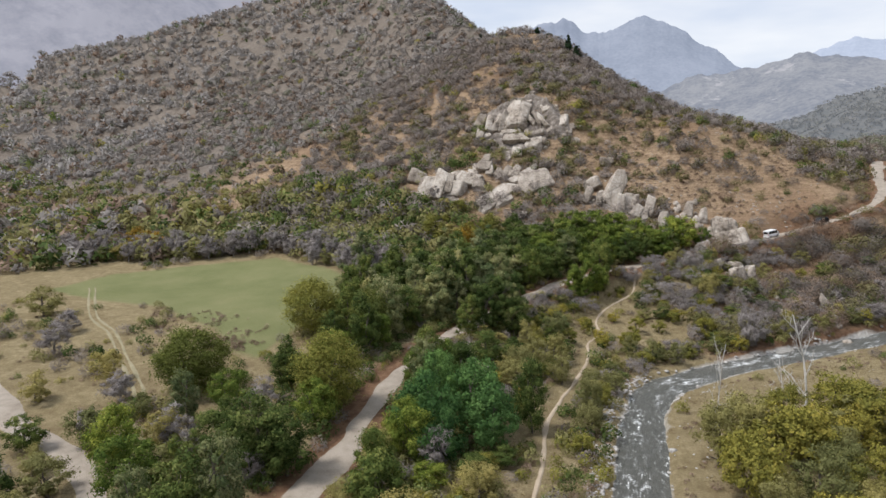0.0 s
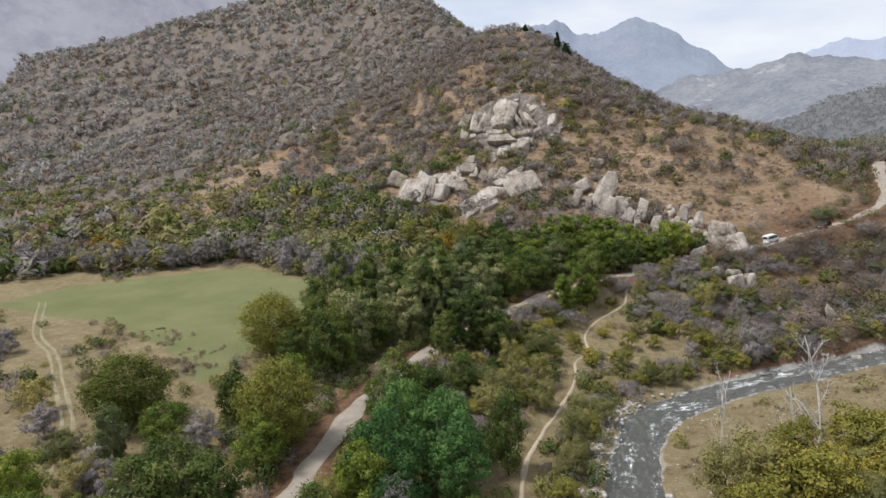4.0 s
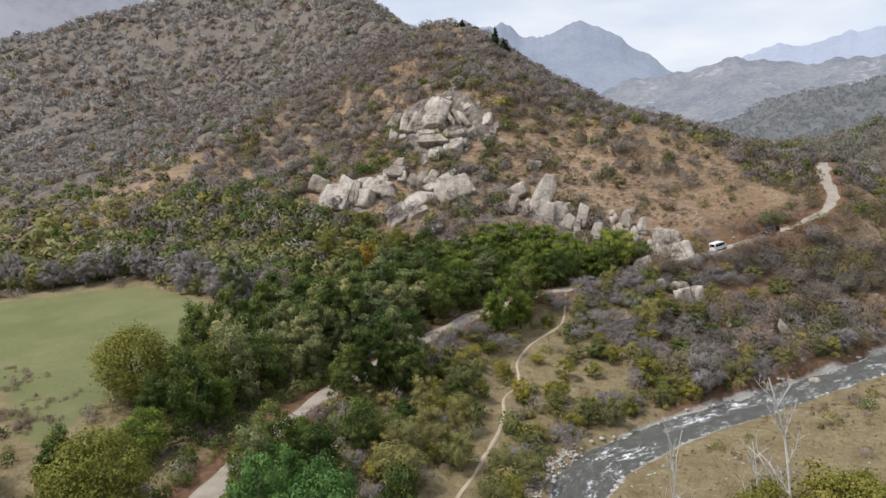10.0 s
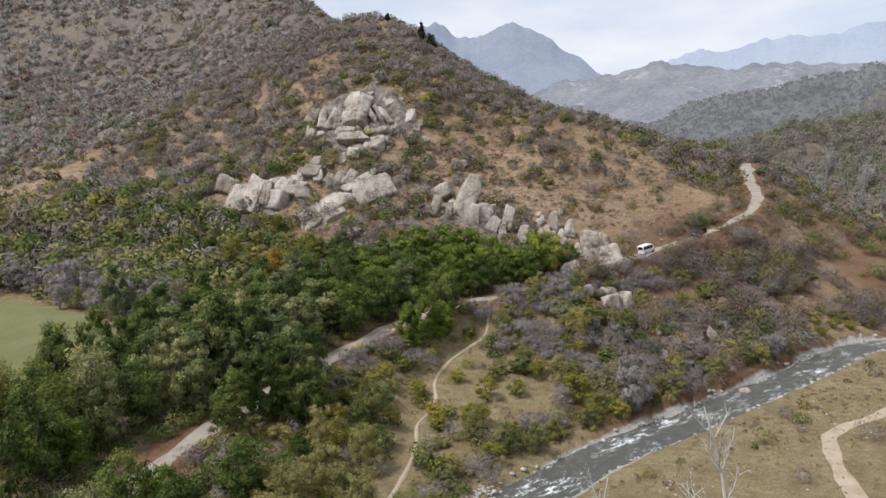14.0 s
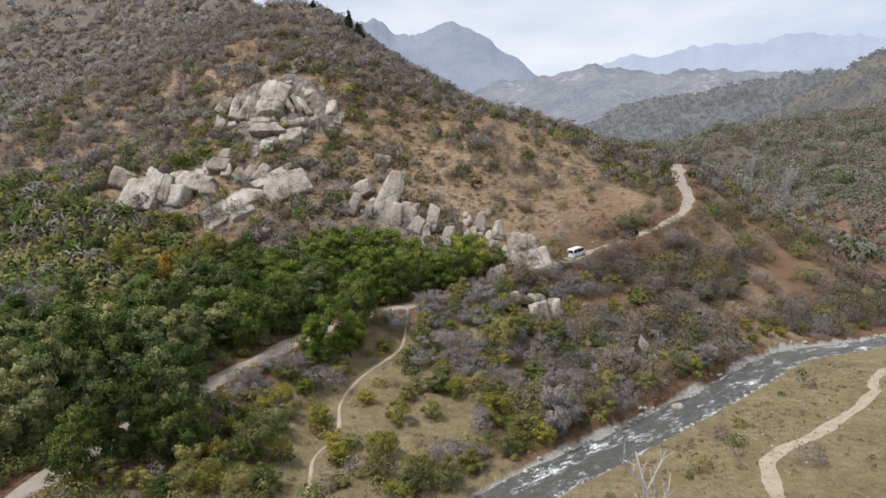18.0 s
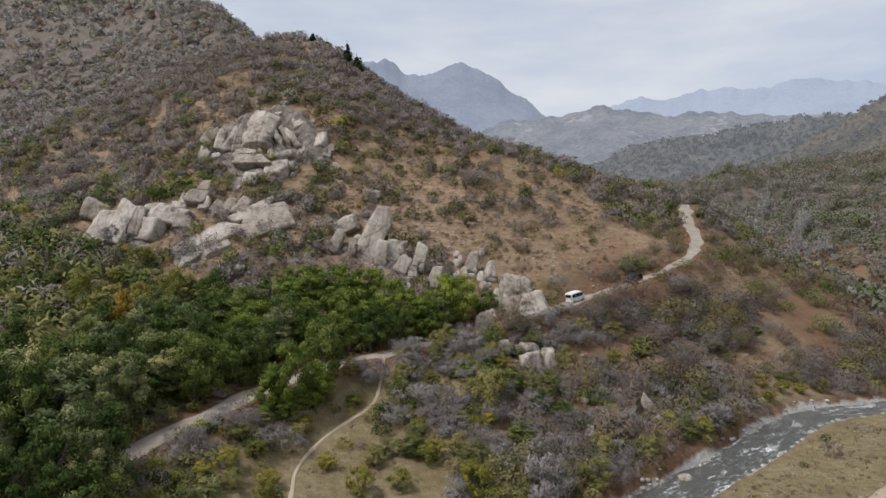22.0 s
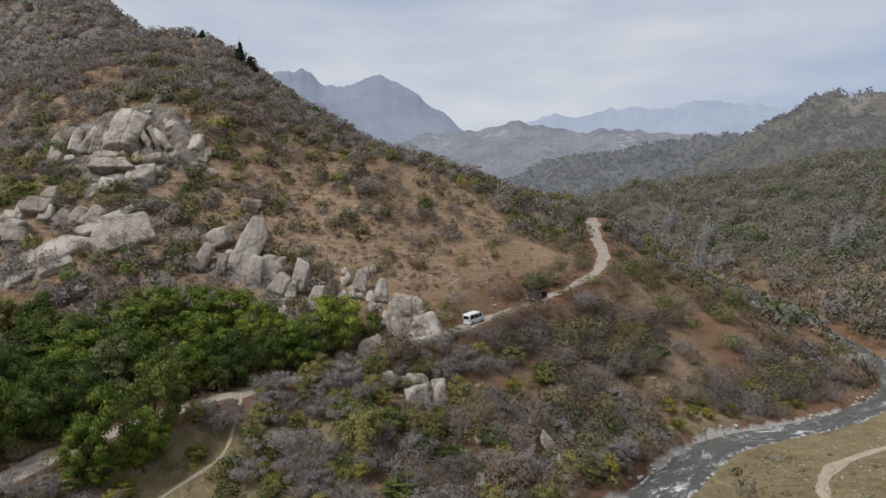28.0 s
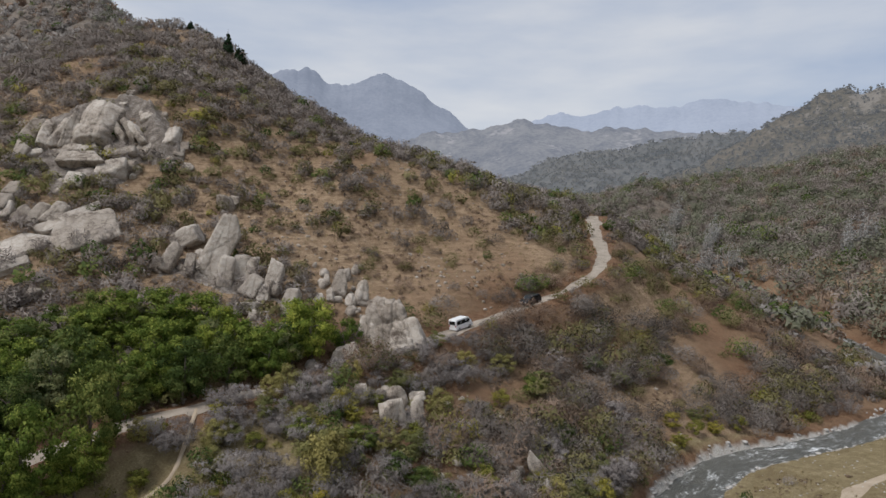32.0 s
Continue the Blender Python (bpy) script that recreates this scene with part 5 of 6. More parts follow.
def part(name, bm, mat, parent, label=""):
    me = bpy.data.meshes.new(name)
    bmesh.ops.recalc_face_normals(bm, faces=bm.faces)
    bm.to_mesh(me)
    bm.free()
    me.materials.append(mat)
    ob = under(new(name, me), parent)
    return tagged(ob, label) if label else ob


def prism(outline, width, bevel=0.06):
    """A side outline in x and z, given a width and softened edges."""
    bm = bmesh.new()
    a = [bm.verts.new((x, -width / 2, z)) for x, z in outline]
    b = [bm.verts.new((x, width / 2, z)) for x, z in outline]
    bm.faces.new(a)
    bm.faces.new(b[::-1])
    for i in range(len(a)):
        j = (i + 1) % len(a)
        bm.faces.new((a[j], a[i], b[i], b[j]))
    if bevel:
        bmesh.ops.bevel(bm, geom=list(bm.edges), offset=bevel, segments=3, affect="EDGES", profile=0.5)
    return bm


def box(x0, x1, y0, y1, z0, z1, bevel=0.02):
    bm = bmesh.new()
    bmesh.ops.create_cube(bm, size=1.0, matrix=Matrix.LocRotScale(((x0 + x1) / 2, (y0 + y1) / 2, (z0 + z1) / 2), None, (x1 - x0, y1 - y0, z1 - z0)))
    if bevel:
        bmesh.ops.bevel(bm, geom=list(bm.edges), offset=bevel, segments=2, affect="EDGES")
    return bm


def disc(x, y, z, r, depth, segs=18):
    bm = bmesh.new()
    bmesh.ops.create_cone(bm, cap_ends=True, segments=segs, radius1=r, radius2=r, depth=depth, matrix=Matrix.Translation((x, y, z)) @ Matrix.Rotation(math.pi / 2, 4, "X"))
    bmesh.ops.bevel(bm, geom=[e for e in bm.edges if len(e.link_faces) == 2 and abs(e.calc_face_angle()) > 1], offset=min(r, depth) * 0.15, segments=2, affect="EDGES")
    return bm


def car(name, label, outline, width, coat, panes, axles, x, y, yaw, pitch, lamps_z):
    length = max(p[0] for p in outline) - min(p[0] for p in outline)
    front, back = max(p[0] for p in outline), min(p[0] for p in outline)
    ob = tagged(new(name), label, "vehicle")
    part("body", prism(outline, width), coat, ob)
    for kind, x0, x1, z0, z1 in panes:
        for side in (-1, 1):
            bm = prism([(x0, z0), (x1, z0), (x1 - (0.12 if x1 > front * 0.35 else 0.02), z1), (x0 + (0.1 if x0 < back * 0.6 else 0.02), z1)], 0.03, 0.008)
            bmesh.ops.translate(bm, verts=bm.verts, vec=(0, side * (width / 2 + 0.004), 0))
            part("side_window", bm, CAR_GLASS, ob, "dark tinted side window")
    roof = max(p[1] for p in outline)
    for wx in axles:
        for side in (-1, 1):
            wheel = part("wheel", disc(wx, side * (width / 2 - 0.1), 0.33, 0.33, 0.22), TYRE, ob)
            part("rim", disc(wx, side * (width / 2 + 0.012), 0.33, 0.2, 0.03), RIM, wheel)
    for side in (-1, 1):
        part("headlight", box(front - 0.06, front + 0.02, side * width * 0.36 - 0.15, side * width * 0.36 + 0.15, lamps_z - 0.08, lamps_z + 0.08), CLEAR_LAMP, ob)
        part("tail_light", box(back - 0.02, back + 0.05, side * width * 0.42 - 0.08, side * width * 0.42 + 0.08, lamps_z, lamps_z + 0.35), RED_LAMP, ob)
        part("mirror", box(front * 0.55, front * 0.55 + 0.12, side * (width / 2 + 0.12) - 0.09, side * (width / 2 + 0.12) + 0.09, lamps_z + 0.3, lamps_z + 0.5), coat, ob)
    part("bumper", box(front - 0.08, front + 0.07, -width * 0.45, width * 0.45, 0.28, 0.5, 0.04), coat, ob)
    part("bumper", box(back - 0.07, back + 0.08, -width * 0.45, width * 0.45, 0.3, 0.52, 0.04), coat, ob)
    z = float(land([x], [y])[0]) + 0.05
    ob.matrix_world = pose(x, y, z, 0, pitch, yaw)
    return ob


van = car("minivan", "white passenger minivan with dark windows on the gravel road", [(-2.25, 0.3), (2.2, 0.3), (2.3, 0.75), (2.12, 1.05), (1.35, 1.85), (1.1, 1.93), (-2.1, 1.95), (-2.28, 1.7)], 1.7, WHITE_PAINT,
          [("door", 0.55, 1.52, 1.1, 1.72), ("middle", -0.85, 0.45, 1.1, 1.74), ("rear", -2.05, -0.95, 1.1, 1.74)], (1.4, -1.4), 26.3, 128.1, 39, -9, 0.78)
bm = prism([(2.11, 1.1), (1.40, 1.83), (1.43, 1.86), (2.15, 1.12)], 1.46, 0.005)
part("windscreen", bm, CAR_GLASS, van, "dark windscreen")
van.scale = (0.8, 0.92, 0.95)
part("rear_window", box(-2.31, -2.27, -0.66, 0.66, 1.15, 1.72, 0.01), CAR_GLASS, van, "dark rear window")
part("roof", box(-2.08, 1.05, -0.8, 0.8, 1.93, 1.975, 0.02), WHITE_PAINT, van)
suv = car("dark_car", "small black car driving down the gravel road", [(-1.95, 0.32), (1.9, 0.32), (1.98, 0.7), (1.85, 0.95), (0.95, 1.05), (0.4, 1.6), (-1.5, 1.62), (-1.95, 1.05)], 1.66, BLACK_PAINT,
          [("door", -0.4, 0.72, 1.06, 1.5), ("rear", -1.45, -0.48, 1.06, 1.5)], (1.25, -1.25), 39.5, 138.2, 216, 9, 0.72)
part("windscreen", prism([(0.98, 1.08), (0.44, 1.58), (0.47, 1.6), (1.02, 1.1)], 1.4, 0.005), CAR_GLASS, suv, "dark windscreen")


# ---- trees, each a thing of its own ----
def thicket(name, seed, label):
    rng = np.random.default_rng(seed)
    ob = tagged(new(name), label, "bush")
    v, f, n = crown_cloud(rng, 34, 2500, 2.6, 3.0, 0.055, 0.0, -0.7, "round", 0.35, 7.0, False, 0.3)
    under(new("twigwork", raw_mesh("twigwork", v, f, GREY_TWIG, False, None, n)), ob)
    a = rng.uniform(0, 6.3)
    foot = tube([(0, 0, -0.2), (math.cos(a) * 0.15, math.sin(a) * 0.15, 0.7), (math.cos(a) * 0.5, math.sin(a) * 0.5, 1.8)], [0.09, 0.06, 0.015], 5)
    under(new("trunk", raw_mesh("trunk", *foot, GREY_WOOD)), ob)
    return ob


def twiggy_tree(name, seed, label):
    """A leafless tree whose fine twigs make a soft grey cloud round its forking stem."""
    rng = np.random.default_rng(seed)
    ob = tagged(new(name), label, "tree")
    wood, _ = limbs(rng, 5.0, 0.12, 1, (4, 6), 0.5, 5, 0.15, 1.2)
    under(new("trunk", raw_mesh("trunk", *wood, GREY_WOOD, True)), ob)
    v, f, n = crown_cloud(rng, 40, 2200, 1.9, 5.0, 0.085, 0.08, -0.6, "egg", 0.4, 6.0, False, 0.3)
    under(new("crown", raw_mesh("crown", v, f, GREY_TWIG, False, None, n)), ob)
    return ob


GREY_TWIG = leaf_material("fine_grey_twigs", [(0.0, (0.165, 0.142, 0.128)), (0.5, (0.26, 0.23, 0.214)), (1.0, (0.37, 0.335, 0.318))], 0.25, 0.4)
WHITE_BARK = plain_material("white_bark", (0.42, 0.39, 0.35), (0.66, 0.63, 0.59), 2.0, 0.85, 0.03)
KINDS = {
    "dome": [tree("walnut_tree", 401 + k, 10.0, 5.4, DOME_LEAF, 210, 21000, 0.185, "round", 0.06, "broad domed olive-green tree beside the meadow", hollow=0.85) for k in range(2)],
    "broad": [tree("broadleaf_tree", 411 + k, 9.0, 3.8, (DARK_LEAF, SILVER_LEAF)[k == 3], 48, 7200, 0.19, "egg", 0.06, ("dense dark green broadleaf tree along the road", "grey-green broadleaf tree with tan sprays along the road")[k == 3], droop=0.5, long=1.9) for k in range(4)],
    "fresh": [tree("green_tree", 421 + k, 8.0, 3.7, BRIGHT_LEAF, 46, 7000, 0.19, "round", 0.06, "fresh green tree in the grove below the rocks", droop=0.4, long=1.8) for k in range(3)],
    "silver": [tree("tall_tree", 431 + k, 10.5, 3.4, (SILVER_LEAF, DARK_LEAF, SILVER_LEAF)[k], 46, 7600, 0.195, "spire", 0.04, ("tall grey-green tree in the roadside belt", "tall dark green tree in the roadside belt", "tall grey-green tree with tan sprays in the roadside belt")[k], droop=0.5, long=2.0) for k in range(3)],
    "olive": [tree("olive_bush", 441 + k, 5.5, 3.0, OLIVE_LEAF, 36, 3800, 0.175, "round", 0.03, "large olive-green bush on the grassy bank", "bush") for k in range(3)],
    "yellow": [tree("yellow_bush", 451 + k, 5.0, 2.8, YELLOW_LEAF, 34, 3600, 0.175, "round", 0.03, "yellowing leafy bush by the river meadow", "bush") for k in range(3)],
    "autumn": [tree("autumn_tree", 461, 6.0, 3.0, AUTUMN_LEAF, 30, 2400, 0.26, "round", 0.1, "golden autumn tree at the meadow edge")],
    "grey": [twiggy_tree("bare_tree", 471 + k, "leafless grey tree with dense fine twigs") for k in range(4)],
    "thicket": [thicket("bare_thicket", 491 + k, "wide leafless grey thicket of fine twigs") for k in range(3)],
    "birch": [bare_tree("birch_tree", 481 + k, 12.0, 0.12, WHITE_BARK, 3, "bare white-barked tree standing by the river", (5, 7), 0.36, 0.9, 0.22) for k in range(3)],
}
FINE = {
    "broad": [tree("broadleaf_tree", 511 + k, 9.0, 3.8, (DARK_LEAF, BRIGHT_LEAF)[k == 1], 70, 9000, 0.18, "egg", 0.05, ("dense dark green broadleaf tree beside the road", "fresh green broadleaf tree beside the road")[k == 1], droop=0.5, long=1.8) for k in range(3)],
    "silver": [tree("tall_tree", 531 + k, 10.5, 3.4, (SILVER_LEAF, DARK_LEAF)[k], 80, 9000, 0.18, "spire", 0.04, ("tall grey-green tree beside the road", "tall dark green tree beside the road")[k], droop=0.5, long=1.9) for k in range(2)],
    "fresh": [tree("green_tree", 561 + k, 8.0, 3.7, CLUMP_LEAF, 64, 8500, 0.18, "egg", 0.04, "vivid green broadleaf tree standing beside the gravel road", droop=0.5, long=1.7) for k in range(2)],
    "olive": [tree("olive_bush", 541 + k, 5.5, 3.0, OLIVE_LEAF, 44, 6000, 0.135, "round", 0.03, "large olive-green bush on the valley floor", "bush") for k in range(2)],
    "yellow": [tree("yellow_bush", 551 + k, 5.0, 2.8, YELLOW_LEAF, 44, 6500, 0.135, "round", 0.03, "yellowing leafy bush by the river", "bush") for k in range(2)],
}
HEIGHT = {"dome": 10.0, "broad": 9.0, "fresh": 8.0, "silver": 10.5, "olive": 5.5, "yellow": 5.0, "autumn": 6.0, "grey": 5.0, "thicket": 3.0, "birch": 12.0}
REACH = {"dome": 5.4, "broad": 3.8, "fresh": 3.7, "silver": 3.4, "olive": 3.0, "yellow": 2.8, "autumn": 3.0, "grey": 1.9, "thicket": 2.6, "birch": 3.0}
GROUPS = {"dome": "domed trees by the meadow", "broad": "broadleaf trees along the road", "fresh": "grove below the rocks", "silver": "tall roadside trees", "olive": "olive bushes",
          "yellow": "yellowing bushes", "autumn": "autumn trees", "grey": "leafless trees", "thicket": "bare thickets", "birch": "white-barked trees"}
tree_rng = np.random.default_rng(77)
USED = set()


def plant(kind, rows):
    """Stand a tree of that kind at each place, with its height and reach."""
    for x, y, h, r in rows:
        choice = FINE[kind] if kind in FINE and y < 58 and x > -62 and h > 3.0 else KINDS[kind]
        pick = choice[tree_rng.integers(0, len(choice))]
        m = pose(x, y, float(land([x], [y])[0]) - 0.1, tree_rng.uniform(-3, 3), tree_rng.uniform(-3, 3), tree_rng.uniform(0, 360))
        if pick in USED:
            ob = copy_thing(pick, m)
        else:
            ob, _ = pick, USED.add(pick)
            ob.matrix_basis = m
        wide = min(1.5, max(0.55, r / REACH[kind]))
        tall = h / HEIGHT[kind]
        ob.scale = (max(wide, tall * 0.6), max(wide, tall * 0.6), tall)
        tagged(ob, group=GROUPS[kind])


plant("dome", [(-58.4, 51, 9.8, 5.5), (-64.5, 27.4, 9.5, 5.8), (-42.4, 25.2, 10.2, 4.8)])
plant("dome", [(-47.4, 50, 8.4, 4.2)])
plant("broad", [(-43.2, 10, 9.6, 4.3), (-40.3, 10.8, 8.4, 3.4), (-29.5, 9, 7.5, 2.6), (-29, 16.3, 8, 3), (-33.4, 33.5, 6.5, 2.5), (-17.5, 28.1, 9.7, 2.4), (-40.1, 104.8, 9.7, 4.8), (-31.2, 97, 9.6, 4.8), (-29.2, 110.7, 8.3, 4.9), (-25.3, 114.3, 8.6, 4.5), (-19.5, 104.8, 9.3, 4.1), (-13.3, 93.7, 9.5, 3.2), (-30.9, 87.6, 9.8, 4), (-27, 86.7, 9.8, 3.9), (-23.8, 92.9, 8.1, 3.7), (-32.9, 81.6, 9.2, 3.4), (-21, 101.5, 9, 3.3)])
plant("fresh", [(-16.1, 118.3, 8, 4.6), (-10.1, 118.5, 7.4, 4.1), (-5.7, 112.5, 7.9, 3.4), (-1.9, 112.4, 7.2, 3.4), (4.9, 115.6, 8.8, 3.9), (1.5, 113.5, 6, 2.9), (9.5, 118, 5.5, 2.5), (-20.6, 117.8, 7.6, 4.1), (-15.6, 87.8, 9.2, 3.1), (-13, 90.2, 6.6, 2.6), (-17.4, 86.2, 5.4, 2.5), (-12, 108.9, 8.7, 3.7), (-9, 108.5, 7, 3.3)])
plant("fresh", [(-28.2, 20.5, 9, 4.2), (-23.6, 25.8, 9, 4), (-29.4, 27.2, 9.6, 3.6), (-21, 21.5, 8, 3.4), (-25.2, 31.4, 7.6, 3.2), (-26, 17, 7.5, 3.4), (-30, 33, 7, 2.6)])
plant("silver", [(-30.4, 58.4, 9.5, 2.8), (-28.6, 61.6, 10.5, 3), (-26.4, 64.5, 9, 2.8), (-32.2, 55.4, 7.5, 2.4), (-48.4, 72.7, 10.3, 4.8), (-42.6, 75.3, 10.7, 5.4), (-34.1, 72.1, 10.3, 4.9), (-31.7, 86.5, 9.6, 5.1), (-48.3, 61, 10, 3.4), (-29.2, 65.8, 10, 2.5), (-44.9, 69.3, 9.3, 3.3), (-45.1, 80.3, 9.4, 4.4), (-34.3, 74.3, 10.8, 4), (-25.5, 61, 8, 2.6), (-48.1, 77.3, 10.6, 3.9), (-42.9, 75.2, 10.4, 3.4), (-39.1, 83.6, 10.1, 4.2), (-37.4, 70.9, 9.7, 3.1), (-42.2, 2, 10.3, 2.6), (-32.1, 32.4, 9.8, 2.2)])
plant("grey", [(-72.3, 22.6, 4.7, 2.5), (-103.7, 44.1, 4.8, 4.6), (-97.1, 35.2, 5.3, 3.2), (-57.3, 14.4, 4.8, 2.8), (-50.8, 23.4, 5.1, 2.1), (-25.7, 15.3, 5.5, 2.2), (-141.4, 101, 4.5, 4.3), (-136.8, 107.4, 4.5, 4.3), (-124.8, 101.8, 4.7, 3.3), (-114.5, 98.5, 5.3, 3.1), (-91.7, 112.5, 5.1, 4.6), (-82.3, 110.2, 4.7, 4.5), (-74.1, 106, 4.8, 4.3), (-150.3, 93.1, 4.6, 4.3), (-151.8, 86, 5, 4.2), (-68.1, 102.6, 4.5, 2.8), (-87.7, 114.1, 5.2, 6.3), (-78.5, 110.5, 5.5, 4.7), (-60.3, 99.1, 5.5, 3.5), (13.7, 81.5, 5.6, 1.8)])
plant("thicket", [(-0.5, 94.8, 3.286, 3.7), (3.4, 90.2, 3.472, 3.1), (-3.2, 91.1, 2.728, 2.8), (9.9, 85.1, 2.914, 2.2), (41.2, 101.5, 3.286, 3.3), (22.7, 93.5, 3.038, 2.9), (-15.1, 82.3, 3.41, 4), (15, 95.2, 3.162, 2.9), (-6.4, 97.3, 3.348, 2.5), (6, 99, 3, 2.6), (20, 101, 3, 2.6), (27, 100, 2.8, 2.4), (33, 106, 3, 2.8), (17, 86, 3, 2.4), (-2, 100, 2.6, 2.4), (28, 94, 3, 2.6), (46, 110, 3, 2.6), (10, 92, 3.2, 3)])
plant("olive", [(-78.7, 27.6, 5.2, 3.1), (-66.8, 11.4, 5.1, 2.9), (-49.7, 5.3, 5.4, 3.3), (-21.1, 40.2, 5, 3.4), (-31.3, 12.9, 5.3, 2.2), (-11.3, 34.2, 6.1, 2.1), (6.3, 27.9, 7, 3.9), (2.7, 24.5, 7, 3.1), (8.4, 95.3, 4.9, 3.5), (-52.1, 114.9, 5.1, 4.3), (-40, 117, 5.9, 5.3), (-20, 48.7, 5.3, 2.7), (-21.7, 44.8, 5.2, 2.5), (-17.7, 54.8, 5, 2.1), (-116, 50.6, 6.1, 5), (-22.2, 56.1, 5.4, 2.4), (-19.1, 64.2, 5.1, 2.7), (-15.9, 46, 4.9, 2.4)])
plant("yellow", [(16.6, 36.1, 7, 5.9), (9.6, 24.7, 7, 4.4), (-5.4, 76, 3.3, 1.9), (-7, 67.9, 2.9, 1.5), (-11.4, 68.1, 2.8, 1.9), (-14, 72.1, 3.2, 1.6), (6.3, 78.8, 3, 2.1), (-20.9, 56.7, 3.6, 1.9), (19.2, 32.9, 7, 5), (4.6, 16.2, 7, 3.3)])
plant("autumn", [(-136.6, 101, 6.4, 5.1), (-129.6, 99.1, 5.9, 3.3)])
plant("birch", [(14.2, 40.8, 16.6, 4.3), (3.2, 33.3, 14.5, 2.1), (11.4, 40.1, 9.4, 2.3)])
plant("broad", [(-52, 62, 8, 3.6), (-54, 74, 8.5, 3.8), (-50, 86, 9, 4), (-43, 93, 9, 4), (-37, 90, 9.5, 4), (-45, 46, 7, 3.4), (-43, 56, 8, 3.4), (-57, 84, 8, 3.6), (-46, 102, 9, 4.2), (-34, 112, 8, 4.2),
                (-48, 38, 6.5, 3.2), (-52, 32, 6, 3.2), (-50, 12, 6, 3.2), (-28, 5, 7, 3.4), (-45, 0, 8, 3.6), (-29, 38, 6.5, 3), (-27, 46, 6, 3)])
plant("silver", [(-27.8, 64, 10.5, 2.8), (-26.8, 61.5, 8, 2.4), (-27.2, 67.5, 9.5, 3), (-26, 65.6, 8, 2.6), (-28, 60, 6.5, 2.2)])
plant("broad", [(-33.6, 38.5, 7.5, 2.8), (-33.9, 35.2, 6.5, 2.4), (-31.5, 40.5, 6, 2.6), (-25, 63.5, 6, 2.6)])
plant("olive", [(-62, 2, 5, 3), (-84, 20, 4.5, 2.6), (-58, -6, 6, 3.4), (-95, 12, 5, 3), (-26, 20, 4.5, 2.6), (-20, 10, 4.5, 2.8), (-24, 2, 5, 3), (28, 20, 6, 3.6), (24, 12, 6.5, 3.8), (34, 28, 5, 3)])

plant("olive", [(8.9, 92.5, 6.4, 2.8), (31.4, 121.9, 3.4, 2.4), (-2.4, 64.2, 3, 1.7), (2.6, 66, 3, 1.6), (-0.5, 84, 2.6, 1.5), (-3.7, 84, 2.4, 1.6), (-65, 121, 6, 3)])
plant("broad", [(12.2, 98.4, 3.4, 1.8), (36.4, 107.4, 3.6, 2.2), (36.4, 120.4, 3, 2), (35.4, 117.6, 3.2, 2), (46.8, 126.4, 2.8, 2), (50, 124, 3, 2), (56, 128, 3, 2.2), (60, 132, 2.8, 2)])
plant("grey", [(13, 74, 7.4, 2.3), (14.8, 76.4, 6, 2.1), (39.3, 98.8, 4.2, 2.4), (42, 101.4, 3.6, 2.4), (26, 93, 3.8, 2.2), (34, 103, 3.4, 2.2), (46, 115, 3.6, 2.4), (24, 116, 3.4, 2.2), (40, 124.6, 3.6, 2.4)])
plant("yellow", [(6.4, 76.4, 4.2, 2), (29.7, 113, 2.4, 1.4), (37.4, 96.6, 3, 2), (-7.4, 70, 2.2, 1.2), (-14.9, 75.5, 2, 1.1), (-10.9, 66.6, 2.2, 1.1), (-9.6, 80.5, 2, 1.2), (-41.8, 115, 8, 3.6), (-47, 113, 7, 3.2), (-56.7, 115, 7.4, 3.6)])
plant("autumn", [(-44, 103.8, 9, 2.6), (-46.6, 106, 7.5, 2.4)])


# ---- conifers on the ridge, pale poplars up the valley ----
def conifer(x, y, h, r, seed, label):
    rng = np.random.default_rng(seed)
    ob = tagged(new("conifer"), label, "tree", "conifers on the ridge")
    v, f = tube([(0, 0, -0.5), (0, 0, h * 0.5), (0, 0, h)], [0.28, 0.16, 0.03])
    under(new("trunk", raw_mesh("trunk", v, f, BARK, True)), ob)
    v, f, n = crown_cloud(rng, 46, 1500, r, h, 0.55, 0.04, 0.5, "cone", 0.3)
    under(new("crown", raw_mesh("crown", v, f, CONIFER_LEAF, False, None, n)), ob)
    ob.matrix_basis = pose(x, y, float(land([x], [y])[0]) - 0.2, 0, 0, rng.uniform(0, 360))


for k, row in enumerate([(-34.5, 238, 8.5, 1.7), (-31.0, 237, 6.5, 1.6), (-30.0, 239, 5, 1.3), (-44, 250, 4, 1.2), (-49.5, 251, 3.5, 1.1), (-86, 296, 4.5, 1.4), (-82, 290, 4, 1.2)]):
    conifer(*row, 500 + k, "dark narrow conifer on the ridge skyline")
POPLAR = tagged(new("poplar_tree"), "pale leafless poplar up the valley", "tree", "pale poplars up the valley")
wood, twigs = limbs(np.random.default_rng(9), 14.0, 0.22, 3, (4, 6), 0.26, 4, 0.22, 1.6)
under(new("trunk", raw_mesh("trunk", *wood, PALE_BARK, True)), POPLAR)
v, f, n = crown_cloud(np.random.default_rng(10), 44, 1000, 2.0, 14.0, 0.12, 0.15, -0.8, "egg", 0.3, 5.0, False, 0.3)
under(new("crown", raw_mesh("crown", v, f, PALE_TWIG, False, None, n)), POPLAR)
